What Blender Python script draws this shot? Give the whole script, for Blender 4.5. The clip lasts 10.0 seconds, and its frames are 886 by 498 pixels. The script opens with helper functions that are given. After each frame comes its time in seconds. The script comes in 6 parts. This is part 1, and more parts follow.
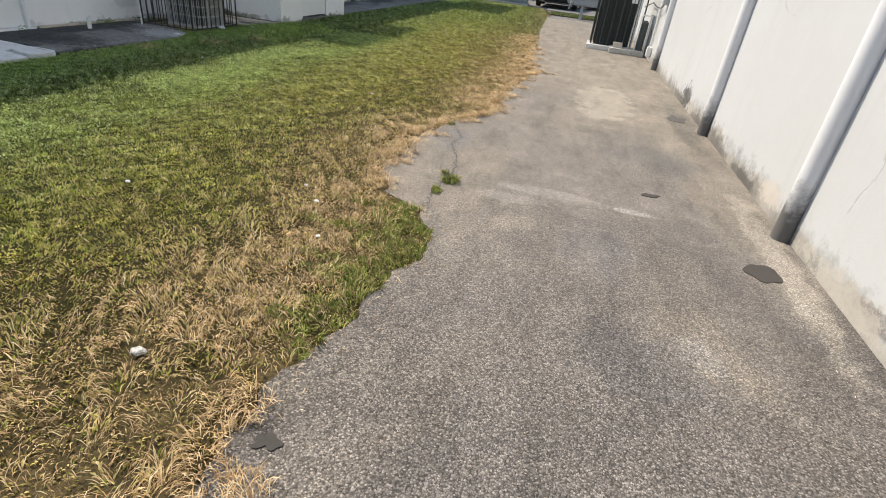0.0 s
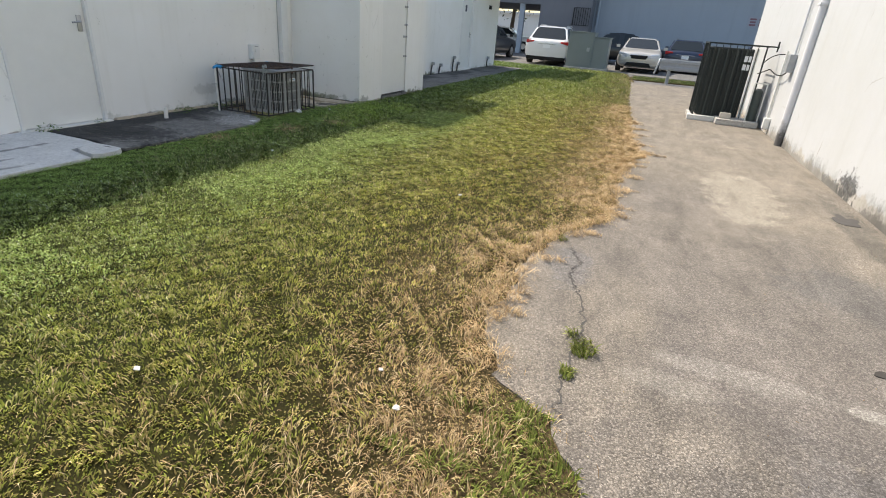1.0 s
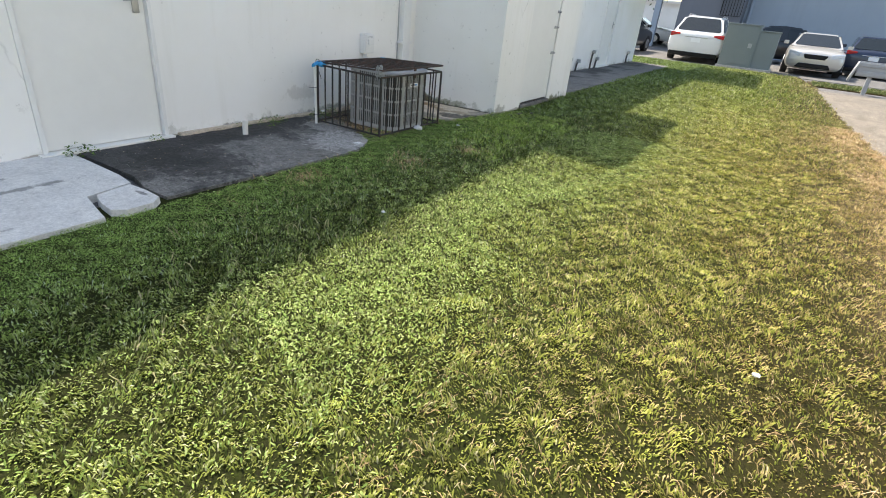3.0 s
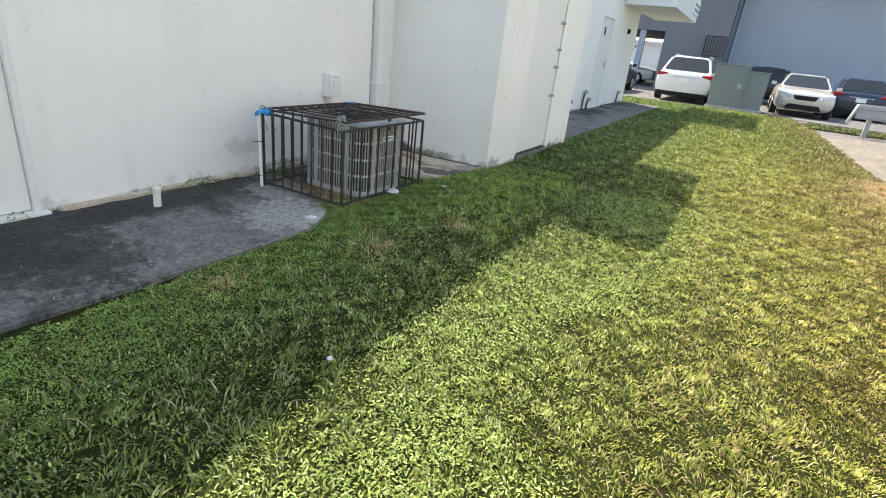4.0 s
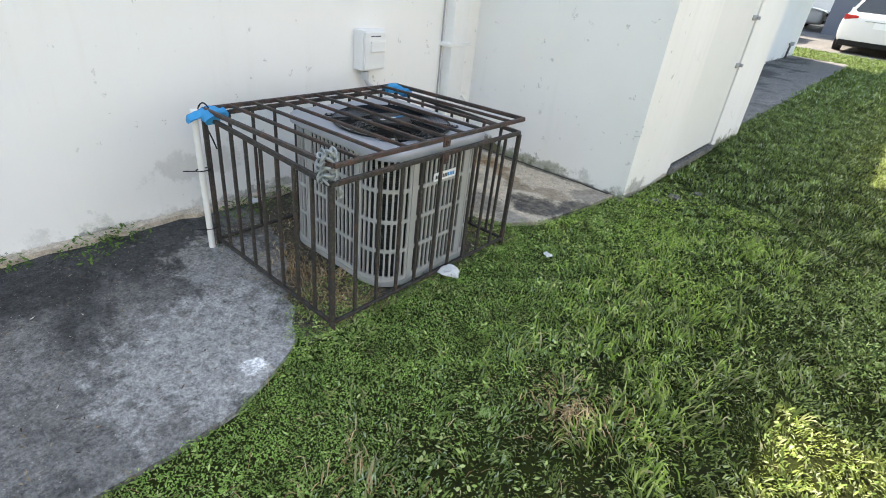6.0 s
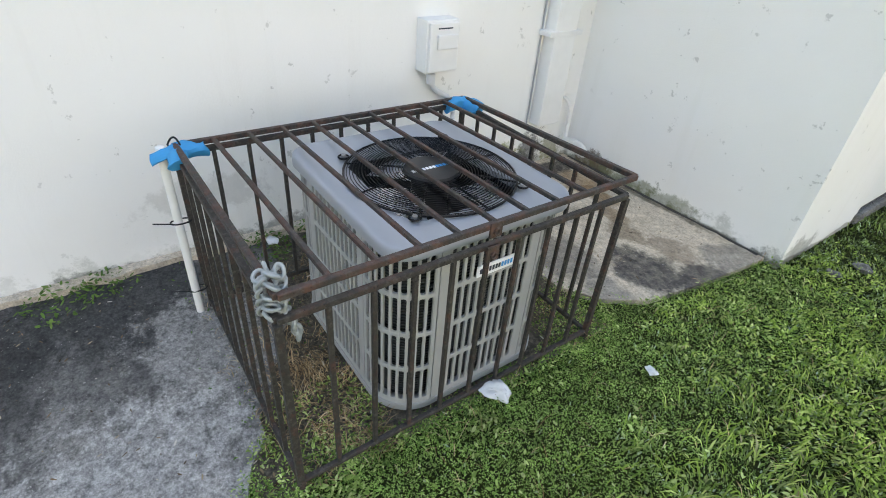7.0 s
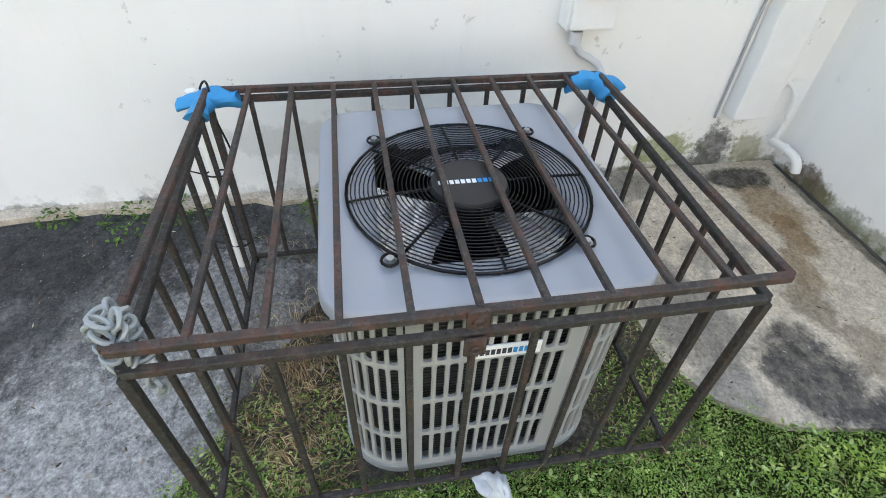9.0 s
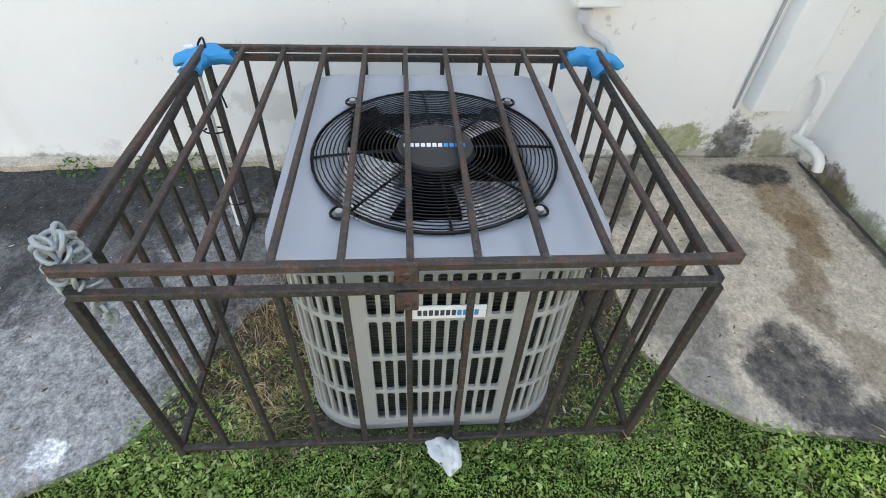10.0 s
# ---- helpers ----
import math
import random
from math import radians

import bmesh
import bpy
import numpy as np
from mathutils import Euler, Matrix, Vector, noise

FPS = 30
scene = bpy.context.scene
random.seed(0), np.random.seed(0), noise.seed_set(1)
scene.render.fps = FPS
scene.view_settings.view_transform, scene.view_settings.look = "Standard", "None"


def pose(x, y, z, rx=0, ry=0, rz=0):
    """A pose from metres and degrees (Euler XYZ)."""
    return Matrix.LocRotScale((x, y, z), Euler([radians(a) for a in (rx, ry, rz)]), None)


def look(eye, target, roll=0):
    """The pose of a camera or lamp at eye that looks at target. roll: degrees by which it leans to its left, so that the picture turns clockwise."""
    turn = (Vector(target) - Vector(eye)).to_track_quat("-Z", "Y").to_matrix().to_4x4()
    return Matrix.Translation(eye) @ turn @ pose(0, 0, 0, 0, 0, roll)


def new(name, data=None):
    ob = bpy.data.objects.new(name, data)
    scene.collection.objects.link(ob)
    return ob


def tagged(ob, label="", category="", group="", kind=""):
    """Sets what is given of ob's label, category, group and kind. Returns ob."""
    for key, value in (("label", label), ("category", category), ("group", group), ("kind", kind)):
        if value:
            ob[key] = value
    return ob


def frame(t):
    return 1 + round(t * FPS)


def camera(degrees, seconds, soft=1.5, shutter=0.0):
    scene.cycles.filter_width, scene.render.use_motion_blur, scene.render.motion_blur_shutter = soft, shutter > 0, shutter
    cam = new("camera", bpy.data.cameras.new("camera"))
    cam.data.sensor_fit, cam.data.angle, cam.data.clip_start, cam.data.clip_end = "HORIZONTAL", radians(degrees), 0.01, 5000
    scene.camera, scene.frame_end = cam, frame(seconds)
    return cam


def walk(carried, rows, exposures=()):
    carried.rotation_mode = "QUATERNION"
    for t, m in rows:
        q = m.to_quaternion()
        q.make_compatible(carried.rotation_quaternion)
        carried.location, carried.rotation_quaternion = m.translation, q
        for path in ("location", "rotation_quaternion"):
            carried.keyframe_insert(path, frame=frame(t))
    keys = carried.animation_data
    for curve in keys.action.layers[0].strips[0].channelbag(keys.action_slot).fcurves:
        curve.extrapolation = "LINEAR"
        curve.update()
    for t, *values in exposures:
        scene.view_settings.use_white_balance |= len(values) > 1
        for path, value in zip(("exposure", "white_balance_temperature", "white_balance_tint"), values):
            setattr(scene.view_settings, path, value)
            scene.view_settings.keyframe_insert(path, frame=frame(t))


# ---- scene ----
cam = camera(81.6, 10.0, soft=1.0)
PATH = [
    (0, (0.016, 0.139, 1.211), (-0.305, 1.86, 0.244), 7.2),
    (0.5, (-0.206, 0.683, 1.291), (-0.585, 2.433, 0.401), 5.5),
    (1, (-0.536, 1.131, 1.289), (-1.145, 2.86, 0.491), 4.5),
    (1.5, (-0.826, 1.633, 1.312), (-1.405, 3.441, 0.682), 2.7),
    (1.6, (-0.912, 1.752, 1.326), (-1.472, 3.57, 0.707), 2.5),
    (2, (-1.239, 2.113, 1.26), (-1.779, 3.908, 0.564), 3.3),
    (2.5, (-1.666, 2.508, 1.196), (-2.393, 4.173, 0.36), 4.9),
    (3, (-2.054, 2.891, 1.237), (-2.948, 4.456, 0.369), 5.7),
    (4.3, (-2.926, 4.279, 1.189), (-3.784, 5.93, 0.454), 6.5),
    (4.5, (-3.054, 4.466, 1.178), (-3.916, 6.104, 0.421), 6.9),
    (5, (-3.354, 4.983, 1.165), (-4.263, 6.541, 0.302), 7.2),
    (5.5, (-3.645, 5.427, 1.158), (-4.637, 6.898, 0.234), 6.7),
    (5.7, (-3.743, 5.584, 1.167), (-4.769, 7.018, 0.224), 6.7),
    (7, (-4.333, 6.534, 1.23), (-5.633, 7.544, 0.095), 4.9),
    (7.5, (-4.442, 6.717, 1.214), (-5.822, 7.514, 0.005), 4.2),
    (8, (-4.424, 6.919, 1.214), (-5.823, 7.525, -0.081), 4.4),
    (8.5, (-4.47, 7.03, 1.206), (-5.885, 7.462, -0.139), 3.65),
    (9, (-4.589, 7.083, 1.199), (-6.015, 7.373, -0.173), 2.75),
    (9.5, (-4.541, 7.171, 1.212), (-5.956, 7.37, -0.188), 2.77),
    (10, (-4.53, 7.234, 1.174), (-5.943, 7.374, -0.235), 3),
]
LIGHT = [(0.0, 0.62, 7050, 10), (0.5, 0.68, 7050, 10), (1.0, 0.74, 7100, 10), (1.6, 0.71, 7150, 10), (2.5, 1.09, 7150, 10), (3.2, 1.3, 7150, 10), (4.5, 1.52, 7300, 10), (5.5, 1.78, 7300, 10), (7.0, 1.89, 7400, 10), (8.5, 2.01, 7400, 10), (10.0, 2.05, 7400, 10)]
walk(cam, [(t, look(eye, target, roll)) for t, eye, target, roll in PATH], LIGHT)

# ---- world, sun ----
SUN_EL, SUN_AZ = radians(50.4), math.atan2(-0.717, 0.41)      # azimuth clockwise from +y
world = bpy.data.worlds.new("sky")
scene.world = world
world.use_nodes = True
wn = world.node_tree.nodes
sky = wn.new("ShaderNodeTexSky")
sky.sky_type = "NISHITA"
sky.sun_disc = False
sky.sun_elevation, sky.sun_rotation = SUN_EL, SUN_AZ % (2 * math.pi)
sky.air_density, sky.dust_density = 1.2, 1.5
wn["Background"].inputs["Strength"].default_value = 0.15
world.node_tree.links.new(sky.outputs["Color"], wn["Background"].inputs["Color"])
sun = new("sun", bpy.data.lights.new("sun", "SUN"))
sun.data.energy, sun.data.angle, sun.data.color = 3.75, radians(0.55), (1.0, 0.955, 0.88)
sun.matrix_basis = look((-7.17 * 3, 4.1 * 3, 30), (0, 0, 0))


# ---- materials ----
class Nodes:
    """Short hand for building a node material."""

    def __init__(self, name):
        self.m = bpy.data.materials.new(name)
        self.m.use_nodes = True
        self.t = self.m.node_tree
        self.p = self.t.nodes["Principled BSDF"]
        self.out = self.t.nodes["Material Output"]
        self.co = self.t.nodes.new("ShaderNodeTexCoord").outputs["Object"]

    def put(self, socket, v):
        if isinstance(v, bpy.types.NodeSocket):
            self.t.links.new(v, socket)
        elif isinstance(v, (tuple, list)) and len(v) == 3 and socket.type == "RGBA":
            socket.default_value = (*v, 1)
        else:
            socket.default_value = v

    def mapped(self, sx=1, sy=1, sz=1, ox=0, oy=0, oz=0):
        n = self.t.nodes.new("ShaderNodeMapping")
        self.put(n.inputs["Vector"], self.co)
        n.inputs["Scale"].default_value = (sx, sy, sz)
        n.inputs["Location"].default_value = (ox, oy, oz)
        return n.outputs[0]

    def noise(self, scale, detail=4, rough=0.55, vec=None, warp=0.0):
        n = self.t.nodes.new("ShaderNodeTexNoise")
        self.put(n.inputs["Vector"], vec or self.co)
        n.inputs["Scale"].default_value, n.inputs["Detail"].default_value = scale, detail
        n.inputs["Roughness"].default_value, n.inputs["Distortion"].default_value = rough, warp
        return n.outputs["Fac"]

    def cells(self, scale, feature="F1", out="Color", vec=None, rand=1.0):
        n = self.t.nodes.new("ShaderNodeTexVoronoi")
        n.feature = feature
        self.put(n.inputs["Vector"], vec or self.co)
        n.inputs["Scale"].default_value, n.inputs["Randomness"].default_value = scale, rand
        return n.outputs[out]

    def ramp(self, fac, *stops):
        n = self.t.nodes.new("ShaderNodeValToRGB")
        self.put(n.inputs["Fac"], fac)
        e = n.color_ramp.elements
        while len(e) < len(stops):
            e.new(0.5)
        for k, (at, c) in zip(e, stops):
            k.position = at
            k.color = (c, c, c, 1) if isinstance(c, (int, float)) else (*c, 1)
        return n.outputs["Color"]

    def mix(self, fac, a, b, mode="MIX"):
        n = self.t.nodes.new("ShaderNodeMix")
        n.data_type, n.blend_type = "RGBA", mode
        self.put(n.inputs[0], fac)
        self.put(n.inputs[6], a)
        self.put(n.inputs[7], b)
        return n.outputs[2]

    def math(self, op, a, b=0.0, clamp=False):
        n = self.t.nodes.new("ShaderNodeMath")
        n.operation, n.use_clamp = op, clamp
        self.put(n.inputs[0], a)
        self.put(n.inputs[1], b)
        return n.outputs[0]

    def axis(self, i):
        n = self.t.nodes.new("ShaderNodeSeparateXYZ")
        self.put(n.inputs[0], self.co)
        return n.outputs[i]

    def span(self, v, a, b):
        """0 at a, 1 at b."""
        n = self.t.nodes.new("ShaderNodeMapRange")
        self.put(n.inputs[0], v)
        n.inputs[1].default_value, n.inputs[2].default_value = a, b
        return n.outputs[0]

    def random(self):
        return self.t.nodes.new("ShaderNodeObjectInfo").outputs["Random"]

    def island(self):
        return self.t.nodes.new("ShaderNodeNewGeometry").outputs["Random Per Island"]

    def spot(self, at, size, freq=9.0, ragged=2.6):
        """A ragged stain round a place: 1 inside, 0 outside."""
        n = self.t.nodes.new("ShaderNodeMapping")
        n.vector_type = "TEXTURE"
        self.put(n.inputs["Vector"], self.co)
        n.inputs["Location"].default_value, n.inputs["Scale"].default_value = at, size
        d = self.t.nodes.new("ShaderNodeVectorMath")
        d.operation = "LENGTH"
        self.put(d.inputs[0], n.outputs[0])
        far = self.math("ADD", d.outputs["Value"], self.math("MULTIPLY", self.math("SUBTRACT", self.noise(freq, 9, 0.76), 0.5), ragged))
        worn = self.ramp(self.noise(26, 6, 0.75), (0.36, 0.72), (0.6, 1.0))
        return self.math("MULTIPLY", self.ramp(far, (0.5, 1.0), (0.76, 0.0)), worn)

    def finish(self, color, rough=0.7, metal=0.0, bump=None, strength=0.3, dist=0.01, spec=0.5):
        self.put(self.p.inputs["Base Color"], color)
        self.put(self.p.inputs["Roughness"], rough)
        self.put(self.p.inputs["Metallic"], metal)
        self.p.inputs["Specular IOR Level"].default_value = spec
        if bump is not None:
            n = self.t.nodes.new("ShaderNodeBump")
            n.inputs["Strength"].default_value, n.inputs["Distance"].default_value = strength, dist
            self.put(n.inputs["Height"], bump)
            self.t.links.new(n.outputs[0], self.p.inputs["Normal"])
        return self.m


def plain(name, color, rough=0.5, metal=0.0, wear=0.12, scale=30, spec=0.5):
    """A paint or plastic with slight unevenness."""
    n = Nodes(name)
    k = n.noise(scale, 5, 0.6)
    c = n.mix(k, tuple(v * (1 - wear) for v in color), tuple(min(1, v * (1 + wear)) for v in color))
    return n.finish(c, n.ramp(k, (0.2, max(0, rough - 0.08)), (0.8, min(1, rough + 0.08))), metal, k, 0.08, 0.002, spec)


def stucco(name, white, mould, peel_top, mould_at, cracks, spots=()):
    """Painted render: brush grain, hairlines, rain streaks, peeled and mouldy patches low on the wall."""
    n = Nodes(name)
    fine, mid, big = n.noise(160, 4, 0.7), n.noise(9, 5, 0.6), n.noise(0.9, 4, 0.6)
    c = n.mix(n.ramp(big, (0.3, 0.0), (0.75, 1.0)), white, tuple(v * k for v, k in zip(white, (0.93, 0.925, 0.9))))
    streak = n.noise(1.0, 4, 0.65, n.mapped(7, 7, 0.5))
    c = n.mix(n.ramp(streak, (0.55, 0.0), (0.8, 0.35)), c, tuple(v * k for v, k in zip(white, (0.8, 0.79, 0.74))))
    hair = n.ramp(n.cells(1.15, "DISTANCE_TO_EDGE", "Distance", n.mix(0.22, n.co, n.noise(3.0, 4))), (0.0, 1.0), (0.009, 0.0))
    hair = n.math("MULTIPLY", hair, n.ramp(n.noise(1.7, 2), (0.6, 0.0), (0.68, cracks)))
    c = n.mix(hair, c, (0.34, 0.33, 0.31))
    chips = n.math("MULTIPLY", n.ramp(n.noise(13, 4, 0.72), (0.655, 0.0), (0.685, 1.0)), n.ramp(big, (0.45, 0.0), (0.6, 0.7)))
    c = n.mix(chips, c, (0.5, 0.49, 0.46))
    z = n.axis(2)
    low = n.math("ADD", z, n.math("MULTIPLY", n.math("SUBTRACT", n.noise(2.2, 6, 0.68), 0.5), peel_top * 3.2))
    peel = n.ramp(n.span(low, 0.0, peel_top), (0.5, 1.0), (0.72, 0.0))
    c = n.mix(peel, c, n.mix(mid, (0.34, 0.32, 0.285), (0.55, 0.52, 0.47)))
    reach = n.math("ADD", z, n.math("MULTIPLY", n.math("SUBTRACT", n.noise(7.5, 8, 0.75), 0.5), 0.55))
    grow = n.math("MULTIPLY", n.ramp(n.span(reach, 0.0, mould_at), (0.2, 1.0), (0.75, 0.0)), n.ramp(n.noise(0.75, 3, 0.5, n.mapped(1, 1, 0.2, 3.1)), (0.42, 0.0), (0.62, 0.85)))
    c = n.mix(grow, c, n.mix(n.noise(3.1, 3), mould[0], mould[1]))
    for at, size, tone, k in spots:
        c = n.mix(n.math("MULTIPLY", n.spot(at, size), k), c, tone)
    h = n.math("ADD", n.math("MULTIPLY", fine, 0.5), n.math("ADD", n.math("MULTIPLY", mid, 0.8), n.math("MULTIPLY", n.math("ADD", peel, hair), -0.6)))
    return n.finish(c, n.ramp(mid, (0.3, 0.62), (0.7, 0.82)), 0, h, 0.35, 0.006, 0.3)


M = {}
# white raised to make up for the wall standing in shade
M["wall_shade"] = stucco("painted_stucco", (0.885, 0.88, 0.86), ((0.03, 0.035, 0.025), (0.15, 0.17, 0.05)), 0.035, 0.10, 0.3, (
    ((-6.19, 8.52, 0.06), (0.3, 0.13, 0.22), (0.05, 0.045, 0.04), 0.9), ((-6.19, 8.28, 0.1), (0.3, 0.2, 0.1), (0.20, 0.22, 0.04), 0.85),
    ((-6.19, 8.68, 0.08), (0.2, 0.12, 0.12), (0.22, 0.2, 0.07), 0.7), ((-5.97, 8.82, 0.03), (0.16, 0.2, 0.12), (0.10, 0.055, 0.025), 0.9),
    ((-5.6, 8.82, 0.03), (0.5, 0.2, 0.075), (0.16, 0.17, 0.08), 0.7), ((-5.2, 8.82, 0.0), (0.4, 0.2, 0.05), (0.09, 0.09, 0.07), 0.8),
    ((-6.19, 6.3, 0.0), (0.3, 0.9, 0.06), (0.14, 0.14, 0.11), 0.8), ((-6.19, 7.3, 0.02), (0.3, 0.6, 0.08), (0.12, 0.12, 0.09), 0.7),
    ((-6.19, 6.85, 0.24), (0.3, 0.35, 0.12), (0.52, 0.51, 0.47), 0.5), ((-4.91, 8.95, 0.02), (0.2, 0.25, 0.12), (0.1, 0.1, 0.07), 0.6)))
# white lowered to make up for full sun on this wall
M["wall_sun"] = stucco("weathered_stucco_sun", (0.51, 0.52, 0.53), ((0.05, 0.05, 0.048), (0.16, 0.15, 0.13)), 0.16, 0.26, 1.0, (
    ((1.49, 4.4, 0.03), (0.4, 0.5, 0.07), (0.09, 0.085, 0.08), 0.85), ((1.49, 2.25, 0.1), (0.4, 0.4, 0.06), (0.10, 0.09, 0.08), 0.85), ((1.49, 1.7, 0.0), (0.4, 0.5, 0.12), (0.3, 0.27, 0.23), 0.85), ((1.49, 5.2, 0.0), (0.4, 0.5, 0.1), (0.14, 0.13, 0.12), 0.8),
    ((1.49, 7.1, 0.1), (0.4, 0.4, 0.26), (0.045, 0.045, 0.045), 0.95), ((1.49, 7.6, 0.0), (0.4, 0.6, 0.14), (0.08, 0.08, 0.075), 0.8),
    ((1.49, 6.4, 0.0), (0.4, 0.5, 0.10), (0.12, 0.11, 0.1), 0.8), ((1.49, 3.75, 0.12), (0.4, 0.28, 0.13), (0.52, 0.46, 0.4), 0.8),
    ((1.49, 2.6, 0.05), (0.4, 0.7, 0.12), (0.45, 0.42, 0.37), 0.8), ((1.49, 9.0, 0.0), (0.4, 0.9, 0.12), (0.2, 0.19, 0.17), 0.7)))


def asphalt(name, tone, sand, dark, grit=1.0, stain_scale=0.8, spots=()):
    n = Nodes(name)
    cells = n.cells(170 * grit)
    chip = n.ramp(n.math("MULTIPLY", n.cells(170 * grit, out="Distance"), 1.0), (0.15, 1.06), (0.8, 0.5))
    sp = n.t.nodes.new("ShaderNodeSeparateColor")
    n.put(sp.inputs[0], cells)
    speck = n.ramp(sp.outputs[0], (0.0, 0.4), (0.5, 0.9), (0.82, 1.3), (1.0, 2.0))
    big, mid = n.noise(stain_scale, 5, 0.62, warp=0.6), n.noise(3.4, 5, 0.65)
    c = n.mix(n.ramp(big, (0.38, 0.0), (0.62, 1.0)), dark, tone)
    c = n.mix(n.ramp(n.noise(0.55, 5, 0.6, n.mapped(1, 0.6, 1, 7.3, 1.9), 0.8), (0.47, 0.0), (0.66, 0.8)), c, sand)
    c = n.mix(n.math("MULTIPLY", n.span(n.axis(1), 2.5, 7.5), n.ramp(n.noise(0.9, 5, 0.6, None, 0.5), (0.3, 0.5), (0.6, 0.95))), c, sand)
    c = n.mix(n.ramp(mid, (0.35, 0.35), (0.7, 0.0)), c, tuple(v * 0.6 for v in dark))
    c = n.mix(n.ramp(n.noise(7, 5, 0.7), (0.62, 0.0), (0.75, 0.5)), c, tuple(v * 1.25 for v in sand))
    for at, size, stain, k in spots:
        c = n.mix(n.math("MULTIPLY", n.spot(at, size, 3.5, 2.2), k), c, stain)
    bare = n.math("SUBTRACT", 1.0, n.math("MULTIPLY", n.span(n.math("ADD", n.axis(1), n.math("MULTIPLY", n.math("SUBTRACT", n.noise(1.1, 4), 0.5), 3.0)), 1.4, 3.2), 0.42))
    c = n.mix(bare, c, n.mix(1.0, c, speck, "MULTIPLY"))
    c = n.mix(bare, c, n.mix(1.0, c, chip, "MULTIPLY"))
    drag = n.noise(1.0, 6, 0.7, n.mapped(5.0, 1.3, 1.0, 2.0))
    c = n.mix(1.0, c, n.ramp(drag, (0.3, 0.72), (0.5, 1.0), (0.72, 1.22)), "MULTIPLY")
    h = n.math("ADD", n.math("MULTIPLY", n.cells(170 * grit, out="Distance"), -1.0), n.math("MULTIPLY", mid, 0.6))
    return n.finish(c, 0.88, 0, h, 0.55, 0.006, 0.3)


M["asphalt"] = asphalt("old_asphalt", (0.228, 0.203, 0.183), (0.30, 0.26, 0.208), (0.145, 0.132, 0.124), spots=(
    ((0.15, 3.3, 0), (0.5, 0.12, 1), (0.36, 0.335, 0.30), 0.4), ((0.6, 3.25, 0), (0.2, 0.07, 1), (0.42, 0.40, 0.36), 0.5), ((0.75, 1.9, 0), (0.16, 0.22, 1), (0.38, 0.355, 0.33), 0.35), ((-0.2, 3.1, 0), (0.3, 0.12, 1), (0.34, 0.315, 0.275), 0.4),
    ((0.55, 1.75, 0), (0.4, 0.3, 1), (0.14, 0.132, 0.13), 0.7), ((0.85, 4.5, 0), (0.5, 0.55, 1), (0.145, 0.137, 0.13), 0.75), ((0.35, 2.6, 0), (0.3, 0.45, 1), (0.16, 0.15, 0.147), 0.6), ((-0.75, 4.1, 0), (0.2, 0.45, 1), (0.18, 0.172, 0.17), 0.7),
    ((1.3, 6.0, 0), (0.2, 1.6, 1), (0.13, 0.12, 0.105), 0.7), ((0.5, 6.6, 0), (0.5, 1.6, 1), (0.44, 0.395, 0.32), 0.5), ((1.35, 3.0, 0), (0.14, 1.5, 1), (0.40, 0.36, 0.30), 0.6), ((-0.45, 7.8, 0), (0.12, 0.4, 1), (0.5, 0.45, 0.37), 0.8)))
M["lot"] = asphalt("parking_asphalt", (0.16, 0.16, 0.16), (0.22, 0.21, 0.2), (0.11, 0.11, 0.11), 0.7, 0.3)


def concrete(name, tone, pale, black, cover, bands=(), spots=(), freq=9.0, ragged=2.6, grain=0.5):
    """Weathered concrete with black algae over part of it."""
    n = Nodes(name)
    fine, mid, big = n.noise(120, 4, 0.75), n.noise(6, 6, 0.7), n.noise(1.25, 6, 0.66, n.mapped(1, 1, 1, 4.4, 2.2), 0.5)
    c = n.mix(n.ramp(mid, (0.3, 0.0), (0.7, 1.0)), tone, pale)
    for i, a, b, k in bands:
        big = n.math("ADD", big, n.math("MULTIPLY", n.math("SUBTRACT", n.span(n.axis(i), a, b), 0.5), k))
    c = n.mix(n.ramp(big, (cover - 0.06, 0.95), (cover + 0.06, 0.0)), c, n.mix(mid, black, tuple(v * 2.4 for v in black)))
    c = n.mix(n.ramp(n.noise(30, 4, 0.7), (0.58, 0.0), (0.7, 0.4)), c, tuple(v * 0.45 for v in tone))
    for at, size, stain, k in spots:
        c = n.mix(n.math("MULTIPLY", n.spot(at, size, freq, ragged), k), c, stain)
    c = n.mix(1.0, c, n.ramp(fine, (0.32, 1 - grain), (0.68, 1 + grain * 0.9)), "MULTIPLY")
    c = n.mix(1.0, c, n.ramp(n.noise(42, 6, 0.78), (0.34, 1 - grain * 1.1), (0.5, 1.0), (0.68, 1 + grain)), "MULTIPLY")
    c = n.mix(n.ramp(n.noise(95, 2, 0.6, n.mapped(1, 1, 1, 3.3)), (0.70, 0.0), (0.73, 0.55)), c, (0.6, 0.58, 0.54))
    h = n.math("ADD", fine, n.math("MULTIPLY", mid, 1.5))
    return n.finish(c, 0.86, 0, h, 0.6, 0.006, 0.3)


